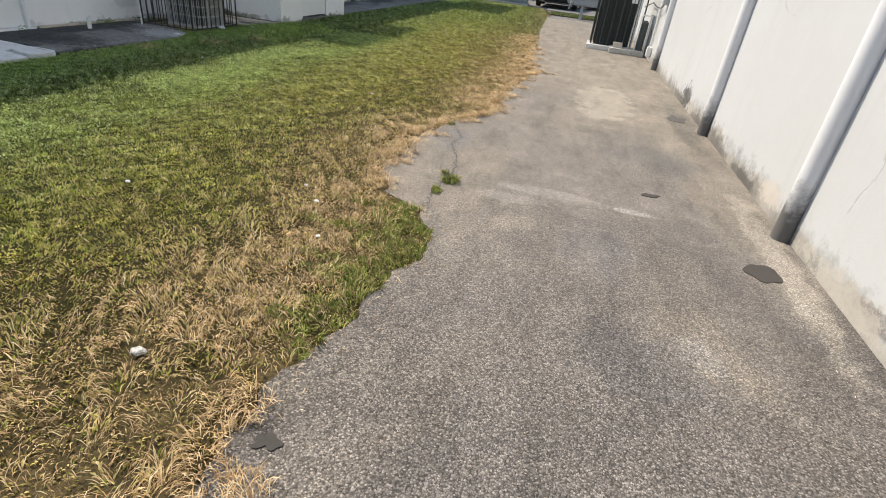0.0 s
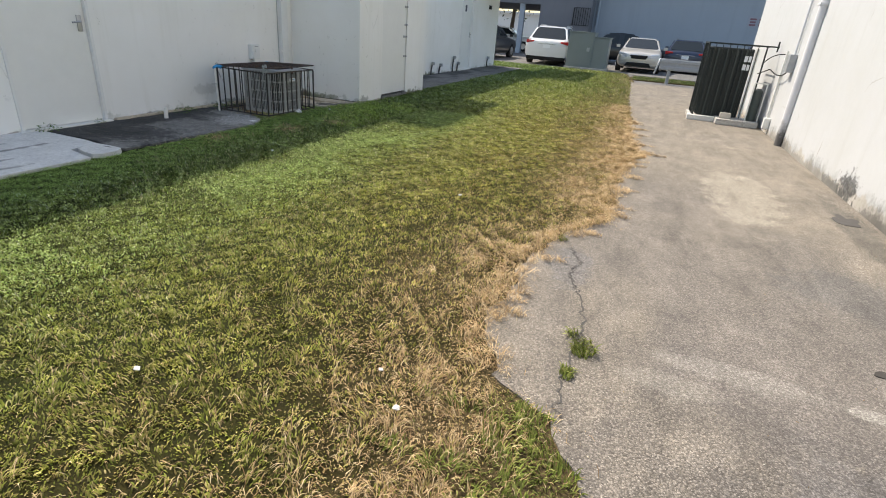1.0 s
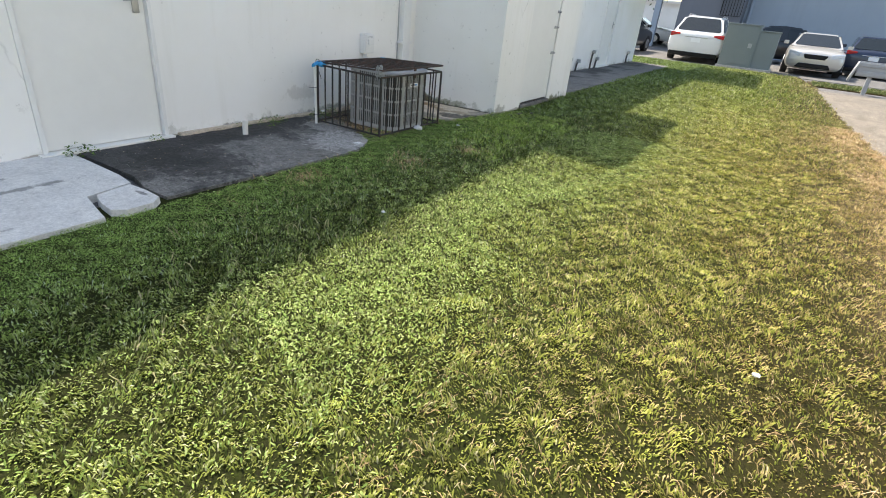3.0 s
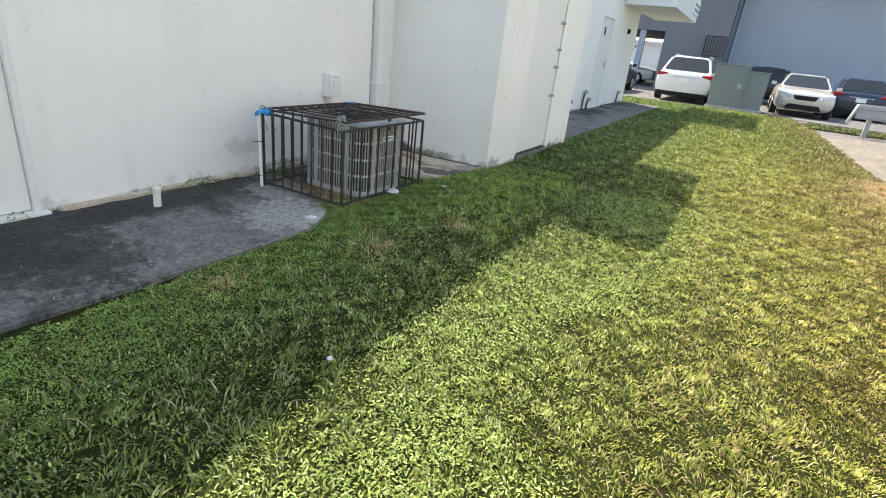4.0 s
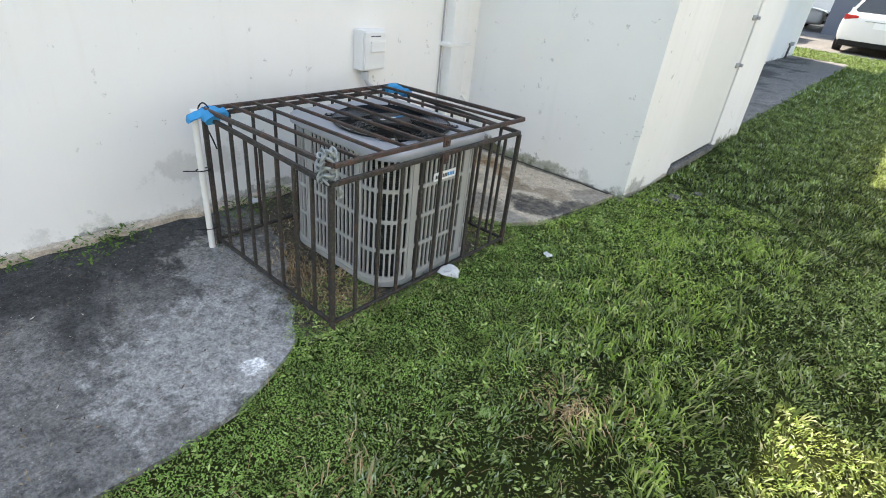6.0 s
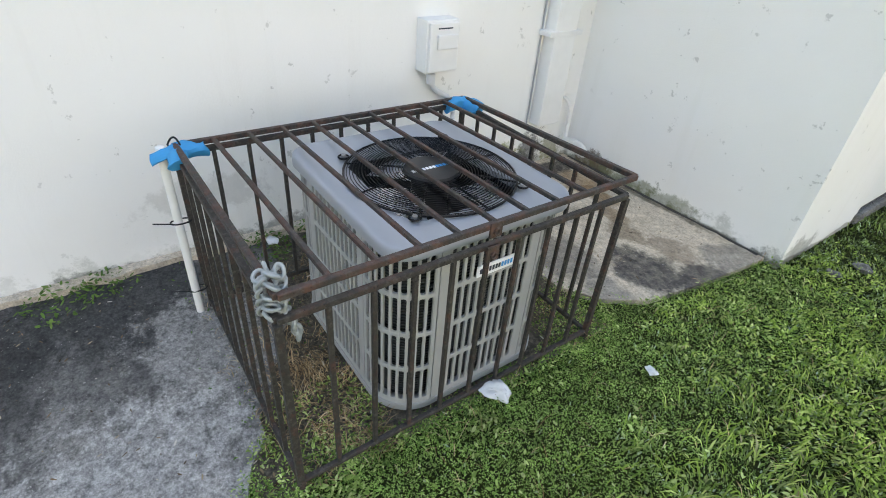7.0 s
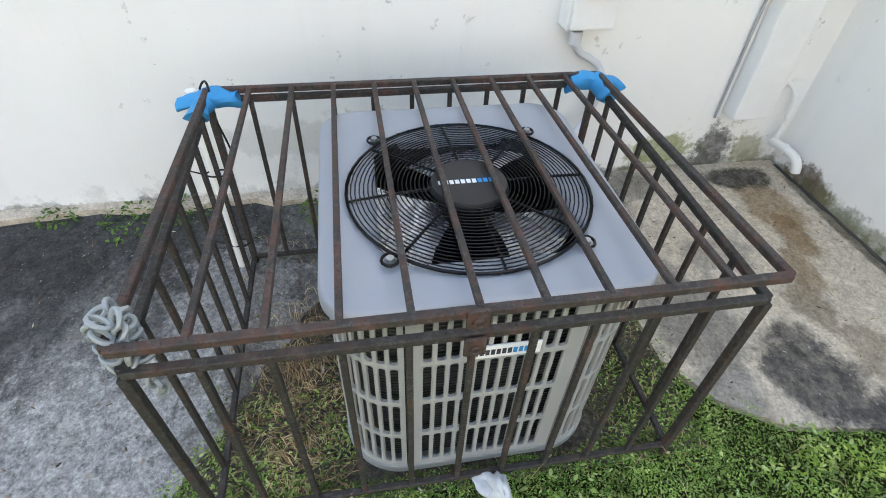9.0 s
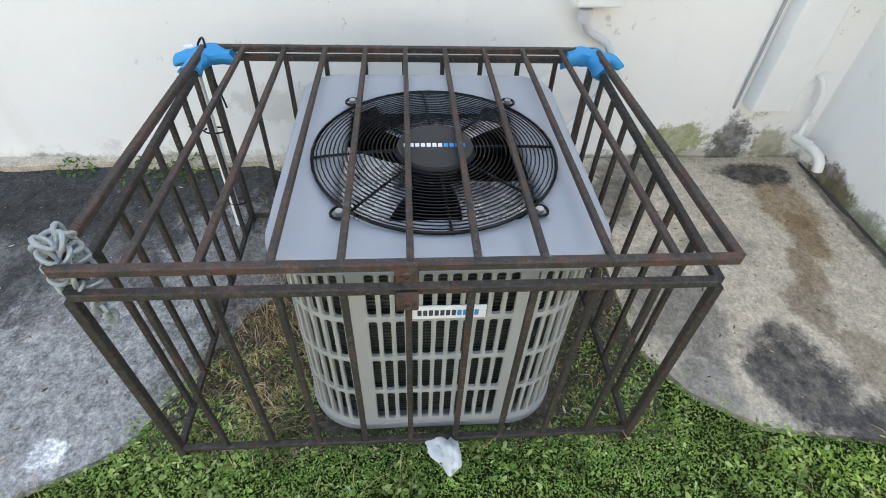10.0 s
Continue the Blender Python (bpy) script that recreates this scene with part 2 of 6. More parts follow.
M["pad_dark"] = concrete("mouldy_concrete", (0.112, 0.108, 0.101), (0.225, 0.216, 0.203), (0.030, 0.030, 0.029), 0.50, ((0, -6.0, -5.2, 0.2), (1, 5.2, 6.4, 0.1)),
    (((-5.5, 5.1, 0), (0.75, 0.5, 1), (0.03, 0.03, 0.029), 0.85), ((-5.88, 6.05, 0), (0.2, 0.4, 1), (0.035, 0.035, 0.034), 0.75), ((-5.65, 6.66, 0), (0.42, 0.3, 1), (0.30, 0.29, 0.275), 0.8), ((-5.2, 6.4, 0), (0.46, 0.5, 1), (0.37, 0.36, 0.345), 0.85), ((-5.068, 6.43, 0), (0.05, 0.05, 1), (0.8, 0.8, 0.79), 0.9), ((-5.9, 5.6, 0), (0.25, 0.4, 1), (0.03, 0.03, 0.03), 0.8)))
M["pad_pale"] = concrete("pale_concrete", (0.40, 0.38, 0.35), (0.55, 0.53, 0.49), (0.05, 0.05, 0.048), 0.36)
M["kerb"] = concrete("bleached_concrete", (0.56, 0.55, 0.53), (0.72, 0.71, 0.68), (0.05, 0.05, 0.048), 0.24, (), (((-5.6, 3.9, 0), (0.05, 0.6, 1), (0.14, 0.135, 0.125), 0.8), ((-5.85, 3.6, 0), (0.06, 0.7, 1), (0.16, 0.15, 0.14), 0.8),
    ((-5.3, 3.5, 0), (0.04, 0.5, 1), (0.2, 0.19, 0.175), 0.7), ((-5.05, 3.4, 0), (0.05, 0.5, 1), (0.17, 0.16, 0.15), 0.7), ((-5.08, 4.46, 0), (0.1, 0.03, 1), (0.08, 0.075, 0.07), 0.8)), 12.0, 2.2, 0.14)
M["pad_stained"] = concrete("stained_concrete", (0.47, 0.395, 0.30), (0.66, 0.575, 0.46), (0.13, 0.118, 0.10), 0.34, (),
    (((-5.9, 8.62, 0), (0.24, 0.16, 1), (0.27, 0.17, 0.08), 0.8), ((-5.73, 8.6, 0), (0.2, 0.085, 1), (0.235, 0.145, 0.07), 0.85), ((-5.56, 8.51, 0), (0.17, 0.075, 1), (0.23, 0.15, 0.08), 0.8),
     ((-5.42, 8.44, 0), (0.16, 0.11, 1), (0.19, 0.14, 0.09), 0.8), ((-5.22, 8.5, 0), (0.2, 0.12, 1), (0.24, 0.18, 0.125), 0.7), ((-6.08, 8.6, 0), (0.11, 0.24, 1), (0.04, 0.035, 0.03), 0.95),
     ((-5.18, 8.27, 0), (0.26, 0.22, 1), (0.05, 0.047, 0.045), 0.96), ((-5.02, 8.45, 0), (0.16, 0.2, 1), (0.055, 0.05, 0.048), 0.9), ((-5.17, 8.0, 0), (0.16, 0.17, 1), (0.24, 0.225, 0.205), 0.8), ((-5.45, 8.02, 0), (0.34, 0.22, 1), (0.17, 0.155, 0.135), 0.85), ((-5.95, 7.98, 0), (0.22, 0.14, 1), (0.09, 0.08, 0.065), 0.85), ((-5.68, 8.26, 0), (0.12, 0.2, 1), (0.24, 0.215, 0.18), 0.6),
     ((-5.05, 8.68, 0), (0.16, 0.22, 1), (0.17, 0.16, 0.15), 0.6), ((-5.7, 8.8, 0), (0.7, 0.045, 1), (0.07, 0.06, 0.04), 0.8), ((-6.1, 8.1, 0), (0.16, 0.22, 1), (0.13, 0.12, 0.10), 0.75)), 7.0, 1.5, 0.28)


def soil(name, a, b, c2):
    n = Nodes(name)
    mid = n.noise(9, 6, 0.7)
    c = n.mix(n.ramp(mid, (0.3, 0.0), (0.7, 1.0)), a, b)
    c = n.mix(n.ramp(n.noise(70, 4, 0.75), (0.45, 0.0), (0.65, 0.8)), c, c2)
    return n.finish(c, 0.95, 0, n.noise(60, 5, 0.75), 0.7, 0.02, 0.1)


M["soil"] = soil("leaf_litter_soil", (0.035, 0.030, 0.024), (0.12, 0.105, 0.084), (0.22, 0.19, 0.14))


def lawn_tint(n, noise_shift):
    """How dry the lawn is: 0 green, 1 straw. Drier towards the paved lane, with patches."""
    x = n.axis(0)
    patch = n.noise(0.8, 5, 0.62, n.mapped(1, 0.8, 1, noise_shift, 0.7))
    side = n.math("ADD", n.span(x, -3.05, -0.2), n.math("MULTIPLY", n.math("SUBTRACT", patch, 0.5), 1.15))
    small = n.math("MULTIPLY", n.math("SUBTRACT", n.noise(6.0, 4, 0.7), 0.5), 0.5)
    return n.math("ADD", side, small)


def lawn_soil():
    n = Nodes("lawn_thatch")
    d = lawn_tint(n, 2.0)
    c = n.ramp(d, (0.2, (0.03, 0.04, 0.007)), (0.55, (0.042, 0.036, 0.010)), (0.85, (0.15, 0.11, 0.055)))
    c = n.mix(n.ramp(n.noise(55, 5, 0.75), (0.38, 0.0), (0.62, 0.8)), c, (0.018, 0.016, 0.008))
    return n.finish(c, 0.95, 0, n.noise(60, 5, 0.75), 0.7, 0.02, 0.1)


def blades(name, stops, straw, translucent=0.24, tint=True):
    n = Nodes(name)
    r = n.island()
    green = n.ramp(r, *stops)
    if tint:
        d = n.math("ADD", lawn_tint(n, 2.0), n.math("MULTIPLY", n.math("SUBTRACT", r, 0.5), 0.7))
        green = n.mix(n.ramp(d, (0.42, 0.0), (0.78, 1.0)), green, n.ramp(n.math("FRACT", n.math("MULTIPLY", r, 17.0)), *straw))
    if tint:
        clump = n.noise(4.2, 5, 0.68)
        knot = n.noise(15.0, 4, 0.7, warp=0.4)
        # lusher, cooler green away from the dry side, darkened to carry the building's shade
        lush_shade = n.math("MAXIMUM", n.math("SUBTRACT", 1.0, n.span(n.axis(0), -4.4, -2.1)), n.math("MULTIPLY", n.span(n.axis(1), 9.0, 16.0), 0.55))
        green = n.mix(lush_shade, green, n.mix(1.0, green, (0.56, 0.76, 0.95), "MULTIPLY"))
        green = n.mix(1.0, green, n.ramp(clump, (0.3, 0.5), (0.5, 1.0), (0.7, 1.55)), "MULTIPLY")
        green = n.mix(1.0, green, n.ramp(knot, (0.34, 0.5), (0.5, 1.05), (0.64, 1.6)), "MULTIPLY")
    else:
        green = n.mix(1.0, green, n.ramp(n.noise(11.0, 5, 0.7), (0.32, 0.45), (0.5, 1.0), (0.68, 1.5)), "MULTIPLY")
    m = n.finish(green, 0.7, 0, spec=0.14)
    tr = n.t.nodes.new("ShaderNodeBsdfTranslucent")
    n.put(tr.inputs["Color"], green)
    mx = n.t.nodes.new("ShaderNodeMixShader")
    mx.inputs[0].default_value = translucent
    n.t.links.new(n.p.outputs[0], mx.inputs[1])
    n.t.links.new(tr.outputs[0], mx.inputs[2])
    n.t.links.new(mx.outputs[0], n.out.inputs["Surface"])
    return m


M["lawn_soil"] = lawn_soil()
STRAW = ((0.0, (0.22, 0.165, 0.05)), (0.5, (0.38, 0.29, 0.11)), (1.0, (0.55, 0.44, 0.21)))
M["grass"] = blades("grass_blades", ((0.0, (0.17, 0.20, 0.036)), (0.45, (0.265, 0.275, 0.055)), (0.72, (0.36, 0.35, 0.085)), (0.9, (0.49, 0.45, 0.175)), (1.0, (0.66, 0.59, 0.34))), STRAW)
M["straw"] = blades("dry_straw", ((0.0, (0.23, 0.14, 0.07)), (0.4, (0.42, 0.285, 0.15)), (0.8, (0.58, 0.43, 0.24)), (1.0, (0.68, 0.56, 0.36))), STRAW, 0.15, False)
M["weed"] = blades("broad_leaves", ((0.0, (0.16, 0.24, 0.055)), (0.5, (0.30, 0.41, 0.11)), (1.0, (0.55, 0.62, 0.27))), STRAW, 0.3, False)
M["moss"] = blades("creeping_leaves", ((0.0, (0.14, 0.25, 0.045)), (0.6, (0.25, 0.39, 0.09)), (1.0, (0.42, 0.53, 0.18))), STRAW, 0.2, False)
# darker copy of the broad leaves, with shade put into the colour
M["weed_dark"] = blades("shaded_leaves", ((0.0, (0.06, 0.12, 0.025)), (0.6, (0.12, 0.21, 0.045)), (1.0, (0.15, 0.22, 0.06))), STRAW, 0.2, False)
# coarse blades, toned down so their colour carries the building's shade
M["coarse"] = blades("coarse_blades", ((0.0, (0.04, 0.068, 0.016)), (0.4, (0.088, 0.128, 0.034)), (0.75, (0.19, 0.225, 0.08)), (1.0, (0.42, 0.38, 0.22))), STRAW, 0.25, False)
M["lime"] = blades("lime_leaves", ((0.0, (0.17, 0.27, 0.04)), (0.5, (0.29, 0.41, 0.075)), (1.0, (0.48, 0.55, 0.18))), STRAW, 0.25, False)
M["lush"] = blades("lush_blades", ((0.0, (0.09, 0.115, 0.018)), (0.5, (0.165, 0.205, 0.042)), (1.0, (0.34, 0.34, 0.11))), STRAW, 0.25, False)
M["debris"] = blades("dry_debris", ((0.0, (0.05, 0.035, 0.02)), (0.5, (0.17, 0.11, 0.06)), (0.8, (0.35, 0.28, 0.18)), (1.0, (0.6, 0.57, 0.5))), STRAW, 0.0, False)
M["tree_leaf"] = blades("tree_leaves", ((0.0, (0.02, 0.045, 0.012)), (1.0, (0.06, 0.1, 0.03))), STRAW, 0.2, False)

M["white_paint"] = plain("white_paint", (0.78, 0.78, 0.76), 0.55, 0, 0.07, 12)
M["door_paint"] = plain("door_paint", (0.80, 0.80, 0.77), 0.5, 0, 0.05, 6)
M["pvc"] = plain("white_pvc", (0.80, 0.79, 0.74), 0.4, 0, 0.06, 20)
M["grey_pipe"] = plain("grey_downpipe_paint", (0.60, 0.61, 0.63), 0.55, 0, 0.12, 6)
M["grime"] = plain("black_grime", (0.07, 0.065, 0.06), 0.9, 0, 0.5, 25)
M["tar"] = plain("black_tar", (0.055, 0.05, 0.046), 0.9, 0, 0.3, 40, 0.2)
M["hub_grey"] = plain("charcoal_cap_plastic", (0.032, 0.031, 0.031), 0.5, 0, 0.15, 25, 0.3)
M["fin"] = plain("dark_green_grey_paint", (0.05, 0.065, 0.06), 0.5, 0, 0.2, 12)
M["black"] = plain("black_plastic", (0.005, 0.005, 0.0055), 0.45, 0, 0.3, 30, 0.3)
M["black_gloss"] = plain("black_wire_coating", (0.003, 0.003, 0.0035), 0.3, 0, 0.2, 30, 0.25)
M["fan_blade"] = plain("fan_blade_metal", (0.84, 0.85, 0.88), 0.28, 0.75, 0.04, 20)
M["cover_grey"] = plain("grey_cover_paint", (0.36, 0.375, 0.40), 0.42, 0.0, 0.05, 14)
M["louvre_grey"] = plain("grey_louvre_paint", (0.385, 0.39, 0.38), 0.45, 0.0, 0.06, 14)
M["steel"] = plain("dull_steel", (0.42, 0.43, 0.44), 0.38, 0.85, 0.15, 30)
M["galv"] = plain("galvanised_steel", (0.36, 0.375, 0.39), 0.5, 0.3, 0.2, 10)
M["chain"] = plain("galvanised_chain", (0.34, 0.365, 0.36), 0.55, 0.4, 0.25, 60)
M["foam"] = plain("blue_foam", (0.03, 0.29, 0.58), 0.8, 0, 0.12, 40)
M["label_white"] = plain("white_label", (0.85, 0.86, 0.87), 0.4, 0, 0.02, 20)
M["ink"] = plain("dark_ink", (0.04, 0.05, 0.07), 0.5, 0, 0.05, 20)
M["ink_blue"] = plain("blue_ink", (0.03, 0.27, 0.62), 0.5, 0, 0.05, 20)
M["ink_red"] = plain("red_ink", (0.22, 0.10, 0.12), 0.5, 0, 0.1, 20)
M["sign_board"] = plain("faded_sign_paint", (0.34, 0.36, 0.41), 0.6, 0, 0.1, 10)
M["bag"] = plain("white_plastic_film", (0.78, 0.79, 0.80), 0.3, 0, 0.12, 60)
M["bag"].node_tree.nodes["Principled BSDF"].inputs["Alpha"].default_value = 0.72
M["rubber"] = plain("black_rubber", (0.02, 0.02, 0.02), 0.8, 0, 0.2, 20)
M["roof_red"] = plain("red_roof_paint", (0.11, 0.035, 0.028), 0.6, 0, 0.3, 8)
M["cabinet_green"] = plain("grey_green_cabinet_paint", (0.21, 0.24, 0.235), 0.55, 0, 0.1, 3)
M["bark"] = plain("bark", (0.1, 0.08, 0.06), 0.95, 0, 0.4, 9)
# near-black fill that paints the shade inside open gaps
M["shadow_gap"] = plain("gap_shade_fill", (0.02, 0.02, 0.02), 0.9)
M["lid_green"] = plain("black_green_mesh_paint", (0.016, 0.022, 0.02), 0.6, 0, 0.3, 10)
M["sand"] = plain("pale_sand", (0.36, 0.32, 0.25), 0.95, 0, 0.2, 30)
M["brick_pale"] = plain("pale_block", (0.5, 0.46, 0.4), 0.85, 0, 0.15, 20)


def pipe_paint():
    """Grey painted pipe with black grime splashed up its foot."""
    n = Nodes("grey_downpipe_weathered")
    k = n.noise(14, 6, 0.7)
    reach = n.math("ADD", n.axis(2), n.math("MULTIPLY", n.math("SUBTRACT", k, 0.5), 0.5))
    c = n.mix(n.noise(5, 4), (0.58, 0.58, 0.59), (0.70, 0.70, 0.71))
    c = n.mix(n.ramp(n.span(reach, 0.0, 0.5), (0.3, 0.95), (0.8, 0.0)), c, (0.085, 0.08, 0.075))
    c = n.mix(n.ramp(n.noise(30, 4, 0.7), (0.66, 0.0), (0.72, 0.6)), c, (0.25, 0.23, 0.2))
    return n.finish(c, 0.6, 0, k, 0.2, 0.004)


M["downpipe"] = pipe_paint()


def rust(name, red):
    """Black iron with worn paint and rust; red: how far the rust has spread."""
    n = Nodes(name)
    k = n.noise(22, 6, 0.7)
    k2 = n.noise(5, 4, 0.6)
    c = n.mix(n.ramp(n.math("ADD", k, n.math("MULTIPLY", k2, 0.4)), (0.78 - red * 0.2, 0.0), (1.0 - red * 0.15, 1.0)), (0.042, 0.038, 0.034), n.mix(k, (0.07, 0.046, 0.038), (0.15, 0.07, 0.05)))
    c = n.mix(n.ramp(n.noise(70, 5, 0.75), (0.5, 0.0), (0.68, 0.7)), c, (0.115, 0.104, 0.092))
    c = n.mix(n.ramp(n.noise(160, 3, 0.7), (0.6, 0.0), (0.68, 0.8)), c, (0.014, 0.013, 0.012))
    return n.finish(c, n.ramp(k, (0.3, 0.5), (0.7, 0.82)), 0.1, k, 0.5, 0.003, 0.3)


def coil():
    n = Nodes("condenser_coil")
    n2 = n.t.nodes.new("ShaderNodeTexWave")
    n2.bands_direction = "Z"
    n.put(n2.inputs["Vector"], n.co)
    n2.inputs["Scale"].default_value = 32
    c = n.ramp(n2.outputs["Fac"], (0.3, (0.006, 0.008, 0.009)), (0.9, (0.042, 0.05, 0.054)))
    return n.finish(c, 0.5, 0.3, n2.outputs["Fac"], 0.6, 0.004)


def siding(name, color, wear):
    n = Nodes(name)
    k, s = n.noise(0.5, 5, 0.6), n.noise(1, 4, 0.6, n.mapped(3, 3, 0.25))
    c = n.mix(n.ramp(k, (0.3, 0.0), (0.7, 1.0)), color, tuple(v * (1 - wear) for v in color))
    c = n.mix(n.ramp(s, (0.5, 0.0), (0.8, 0.3)), c, tuple(v * 0.7 for v in color))
    return n.finish(c, 0.8, 0, n.noise(40, 4), 0.2, 0.006, 0.3)


M["rust"] = rust("worn_black_iron", 0.25)
M["rust_red"] = rust("rusty_black_iron", 0.85)
M["coil"] = coil()
M["far_blue"] = siding("pale_blue_grey_render", (0.345, 0.39, 0.45), 0.08)
M["far_grey"] = siding("dark_grey_render", (0.17, 0.176, 0.20), 0.1)


def car_paint(name, color, metal=0.3):
    n = Nodes(name)
    k = n.noise(3, 4)
    m = n.finish(n.mix(k, color, tuple(v * 0.93 for v in color)), 0.28, metal)
    n.p.inputs["Coat Weight"].default_value = 0.6
    n.p.inputs["Coat Roughness"].default_value = 0.08
    return m


M["car_white"] = car_paint("white_car_paint", (0.78, 0.78, 0.78), 0.0)
M["car_silver"] = car_paint("champagne_car_paint", (0.58, 0.55, 0.50), 0.35)
M["car_navy"] = car_paint("navy_car_paint", (0.02, 0.03, 0.06))
M["car_black"] = car_paint("black_car_paint", (0.012, 0.014, 0.016))
M["glass"] = plain("dark_car_glass", (0.015, 0.02, 0.022), 0.06, 0, 0.05, 2)
M["lamp_red"] = plain("red_lamp_lens", (0.45, 0.015, 0.015), 0.15)
M["lamp_clear"] = plain("clear_lamp_lens", (0.75, 0.77, 0.8), 0.1, 0.3)
M["chrome"] = plain("chrome", (0.75, 0.76, 0.78), 0.12, 1.0, 0.02)


# ---- building helpers ----
ORIGIN = {}


def thing(name, at, label, category, group=""):
    """An Empty at a thing's base, to which its parts belong."""
    e = new(name)
    e.empty_display_size = 0.1
    e.location = at
    ORIGIN[e] = Vector(at)
    return tagged(e, label, category, group)


def mesh_of(name, bm, material, smooth=False):
    me = bpy.data.meshes.new(name)
    bm.normal_update()
    bm.to_mesh(me)
    bm.free()
    for m in material if isinstance(material, (list, tuple)) else (material,):
        me.materials.append(m)
    if smooth:
        me.shade_smooth()
        me.set_sharp_from_angle(angle=radians(40))
    return me


def part(name, bm, material, parent=None, label="", smooth=False, kind=""):
    """Link a bmesh, given in world places, as one mesh object under a thing or a part."""
    o = ORIGIN.get(parent, Vector())
    if parent is not None:
        bm.transform(Matrix.Translation(-o))
    ob = new(name, mesh_of(name, bm, material, smooth))
    if parent is not None:
        ob.parent = parent
        ORIGIN[ob] = o.copy()
    return tagged(ob, label, kind=kind)


def solid(name, bm, material, label, category="", kind="", group="", smooth=False):
    """A thing that is a single mesh."""
    ob = new(name, mesh_of(name, bm, material, smooth))
    ORIGIN[ob] = Vector()
    return tagged(ob, label, category, group, kind)


def box(x0, x1, y0, y1, z0, z1, bevel=0.0, bm=None, seg=2):
    b = bmesh.new()
    bmesh.ops.create_cube(b, size=1, matrix=Matrix.LocRotScale(((x0 + x1) / 2, (y0 + y1) / 2, (z0 + z1) / 2), None, (x1 - x0, y1 - y0, z1 - z0)))
    if bevel:
        bmesh.ops.bevel(b, geom=b.edges[:], offset=bevel, segments=seg, affect="EDGES", profile=0.6)
    return merge(bm, b)


def merge(bm, b):
    if bm is None:
        return b
    tmp = bpy.data.meshes.new("tmp")
    b.to_mesh(tmp)
    b.free()
    bm.from_mesh(tmp)
    bpy.data.meshes.remove(tmp)
    return bm


def bar(p, q, w, h=None, bm=None, bevel=0.0):
    """A square bar from p to q."""
    p, q = Vector(p), Vector(q)
    d = q - p
    b = bmesh.new()
    up = "Y" if abs(d.normalized().z) < 0.9 else "X"
    m = Matrix.Translation((p + q) / 2) @ d.to_track_quat("Z", up).to_matrix().to_4x4() @ Matrix.Diagonal((w, h or w, d.length, 1))
    bmesh.ops.create_cube(b, size=1, matrix=m)
    if bevel:
        bmesh.ops.bevel(b, geom=b.edges[:], offset=bevel, segments=1, affect="EDGES")
    return merge(bm, b)


def rod(p, q, r, r2=None, seg=12, bm=None, caps=True):
    p, q = Vector(p), Vector(q)
    d = q - p
    b = bmesh.new()
    bmesh.ops.create_cone(b, cap_ends=caps, segments=seg, radius1=r, radius2=r if r2 is None else r2, depth=d.length,
                          matrix=Matrix.Translation((p + q) / 2) @ d.to_track_quat("Z", "Y").to_matrix().to_4x4())
    return merge(bm, b)


def hose(points, r, seg=8, bm=None, closed=False):
    """A round tube along a polyline."""
    bm = bm or bmesh.new()
    pts = [Vector(p) for p in points]
    rings = []
    n = len(pts)
    for i, p in enumerate(pts):
        a = pts[(i - 1) % n] if closed or i else p
        c = pts[(i + 1) % n] if closed or i < n - 1 else p
        q = (c - a).to_track_quat("Z", "Y")
        rings.append([bm.verts.new(p + q @ Vector((r * math.cos(6.28318 * k / seg), r * math.sin(6.28318 * k / seg), 0))) for k in range(seg)])
    for i in range(n if closed else n - 1):
        A, B = rings[i], rings[(i + 1) % n]
        shift = min(range(seg), key=lambda s: sum((A[k].co - B[(k + s) % seg].co).length for k in range(seg))) if closed and i == n - 1 else 0
        for k in range(seg):
            bm.faces.new((A[k], A[(k + 1) % seg], B[(k + 1 + shift) % seg], B[(k + shift) % seg]))
    if not closed:
        bm.faces.new(rings[0][::-1])
        bm.faces.new(rings[-1])
    return bm


def arc(a, b, c, n=8):
    """Points on a smooth bend from a by b to c."""
    a, b, c = Vector(a), Vector(b), Vector(c)
    return [a.lerp(b, t / n).lerp(b.lerp(c, t / n), t / n) for t in range(n + 1)]


def prism(outline, z0, z1, bm=None):
    """An upright slab over an outline given anticlockwise."""
    bm = bm or bmesh.new()
    lo = [bm.verts.new((x, y, z0)) for x, y in outline]
    hi = [bm.verts.new((x, y, z1)) for x, y in outline]
    bm.faces.new(lo[::-1])
    bm.faces.new(hi)
    for i in range(len(lo)):
        j = (i + 1) % len(lo)
        bm.faces.new((lo[i], lo[j], hi[j], hi[i]))
    bmesh.ops.recalc_face_normals(bm, faces=bm.faces[:])
    return bm


def blob_outline(x, y, rx, ry, rough, seed, n=28):
    rnd = random.Random(seed)
    ph = [(rnd.uniform(0, 6.28), rnd.uniform(0.3, 1)) for _ in range(5)]
    pts = []
    for i in range(n):
        a = 6.28318 * i / n
        k = 1 + rough * sum(w * math.sin((j + 2) * a + p) for j, (p, w) in enumerate(ph)) / 2
        pts.append((x + rx * k * math.cos(a), y + ry * k * math.sin(a)))
    return pts


def rounded(x0, x1, y0, y1, r, n=6):
    """Outline of a rounded rectangle, anticlockwise."""
    pts = []
    for cx, cy, a0 in ((x1 - r, y1 - r, 0), (x0 + r, y1 - r, 90), (x0 + r, y0 + r, 180), (x1 - r, y0 + r, 270)):
        for i in range(n + 1):
            a = radians(a0 + 90 * i / n)
            pts.append((cx + r * math.cos(a), cy + r * math.sin(a)))
    return pts


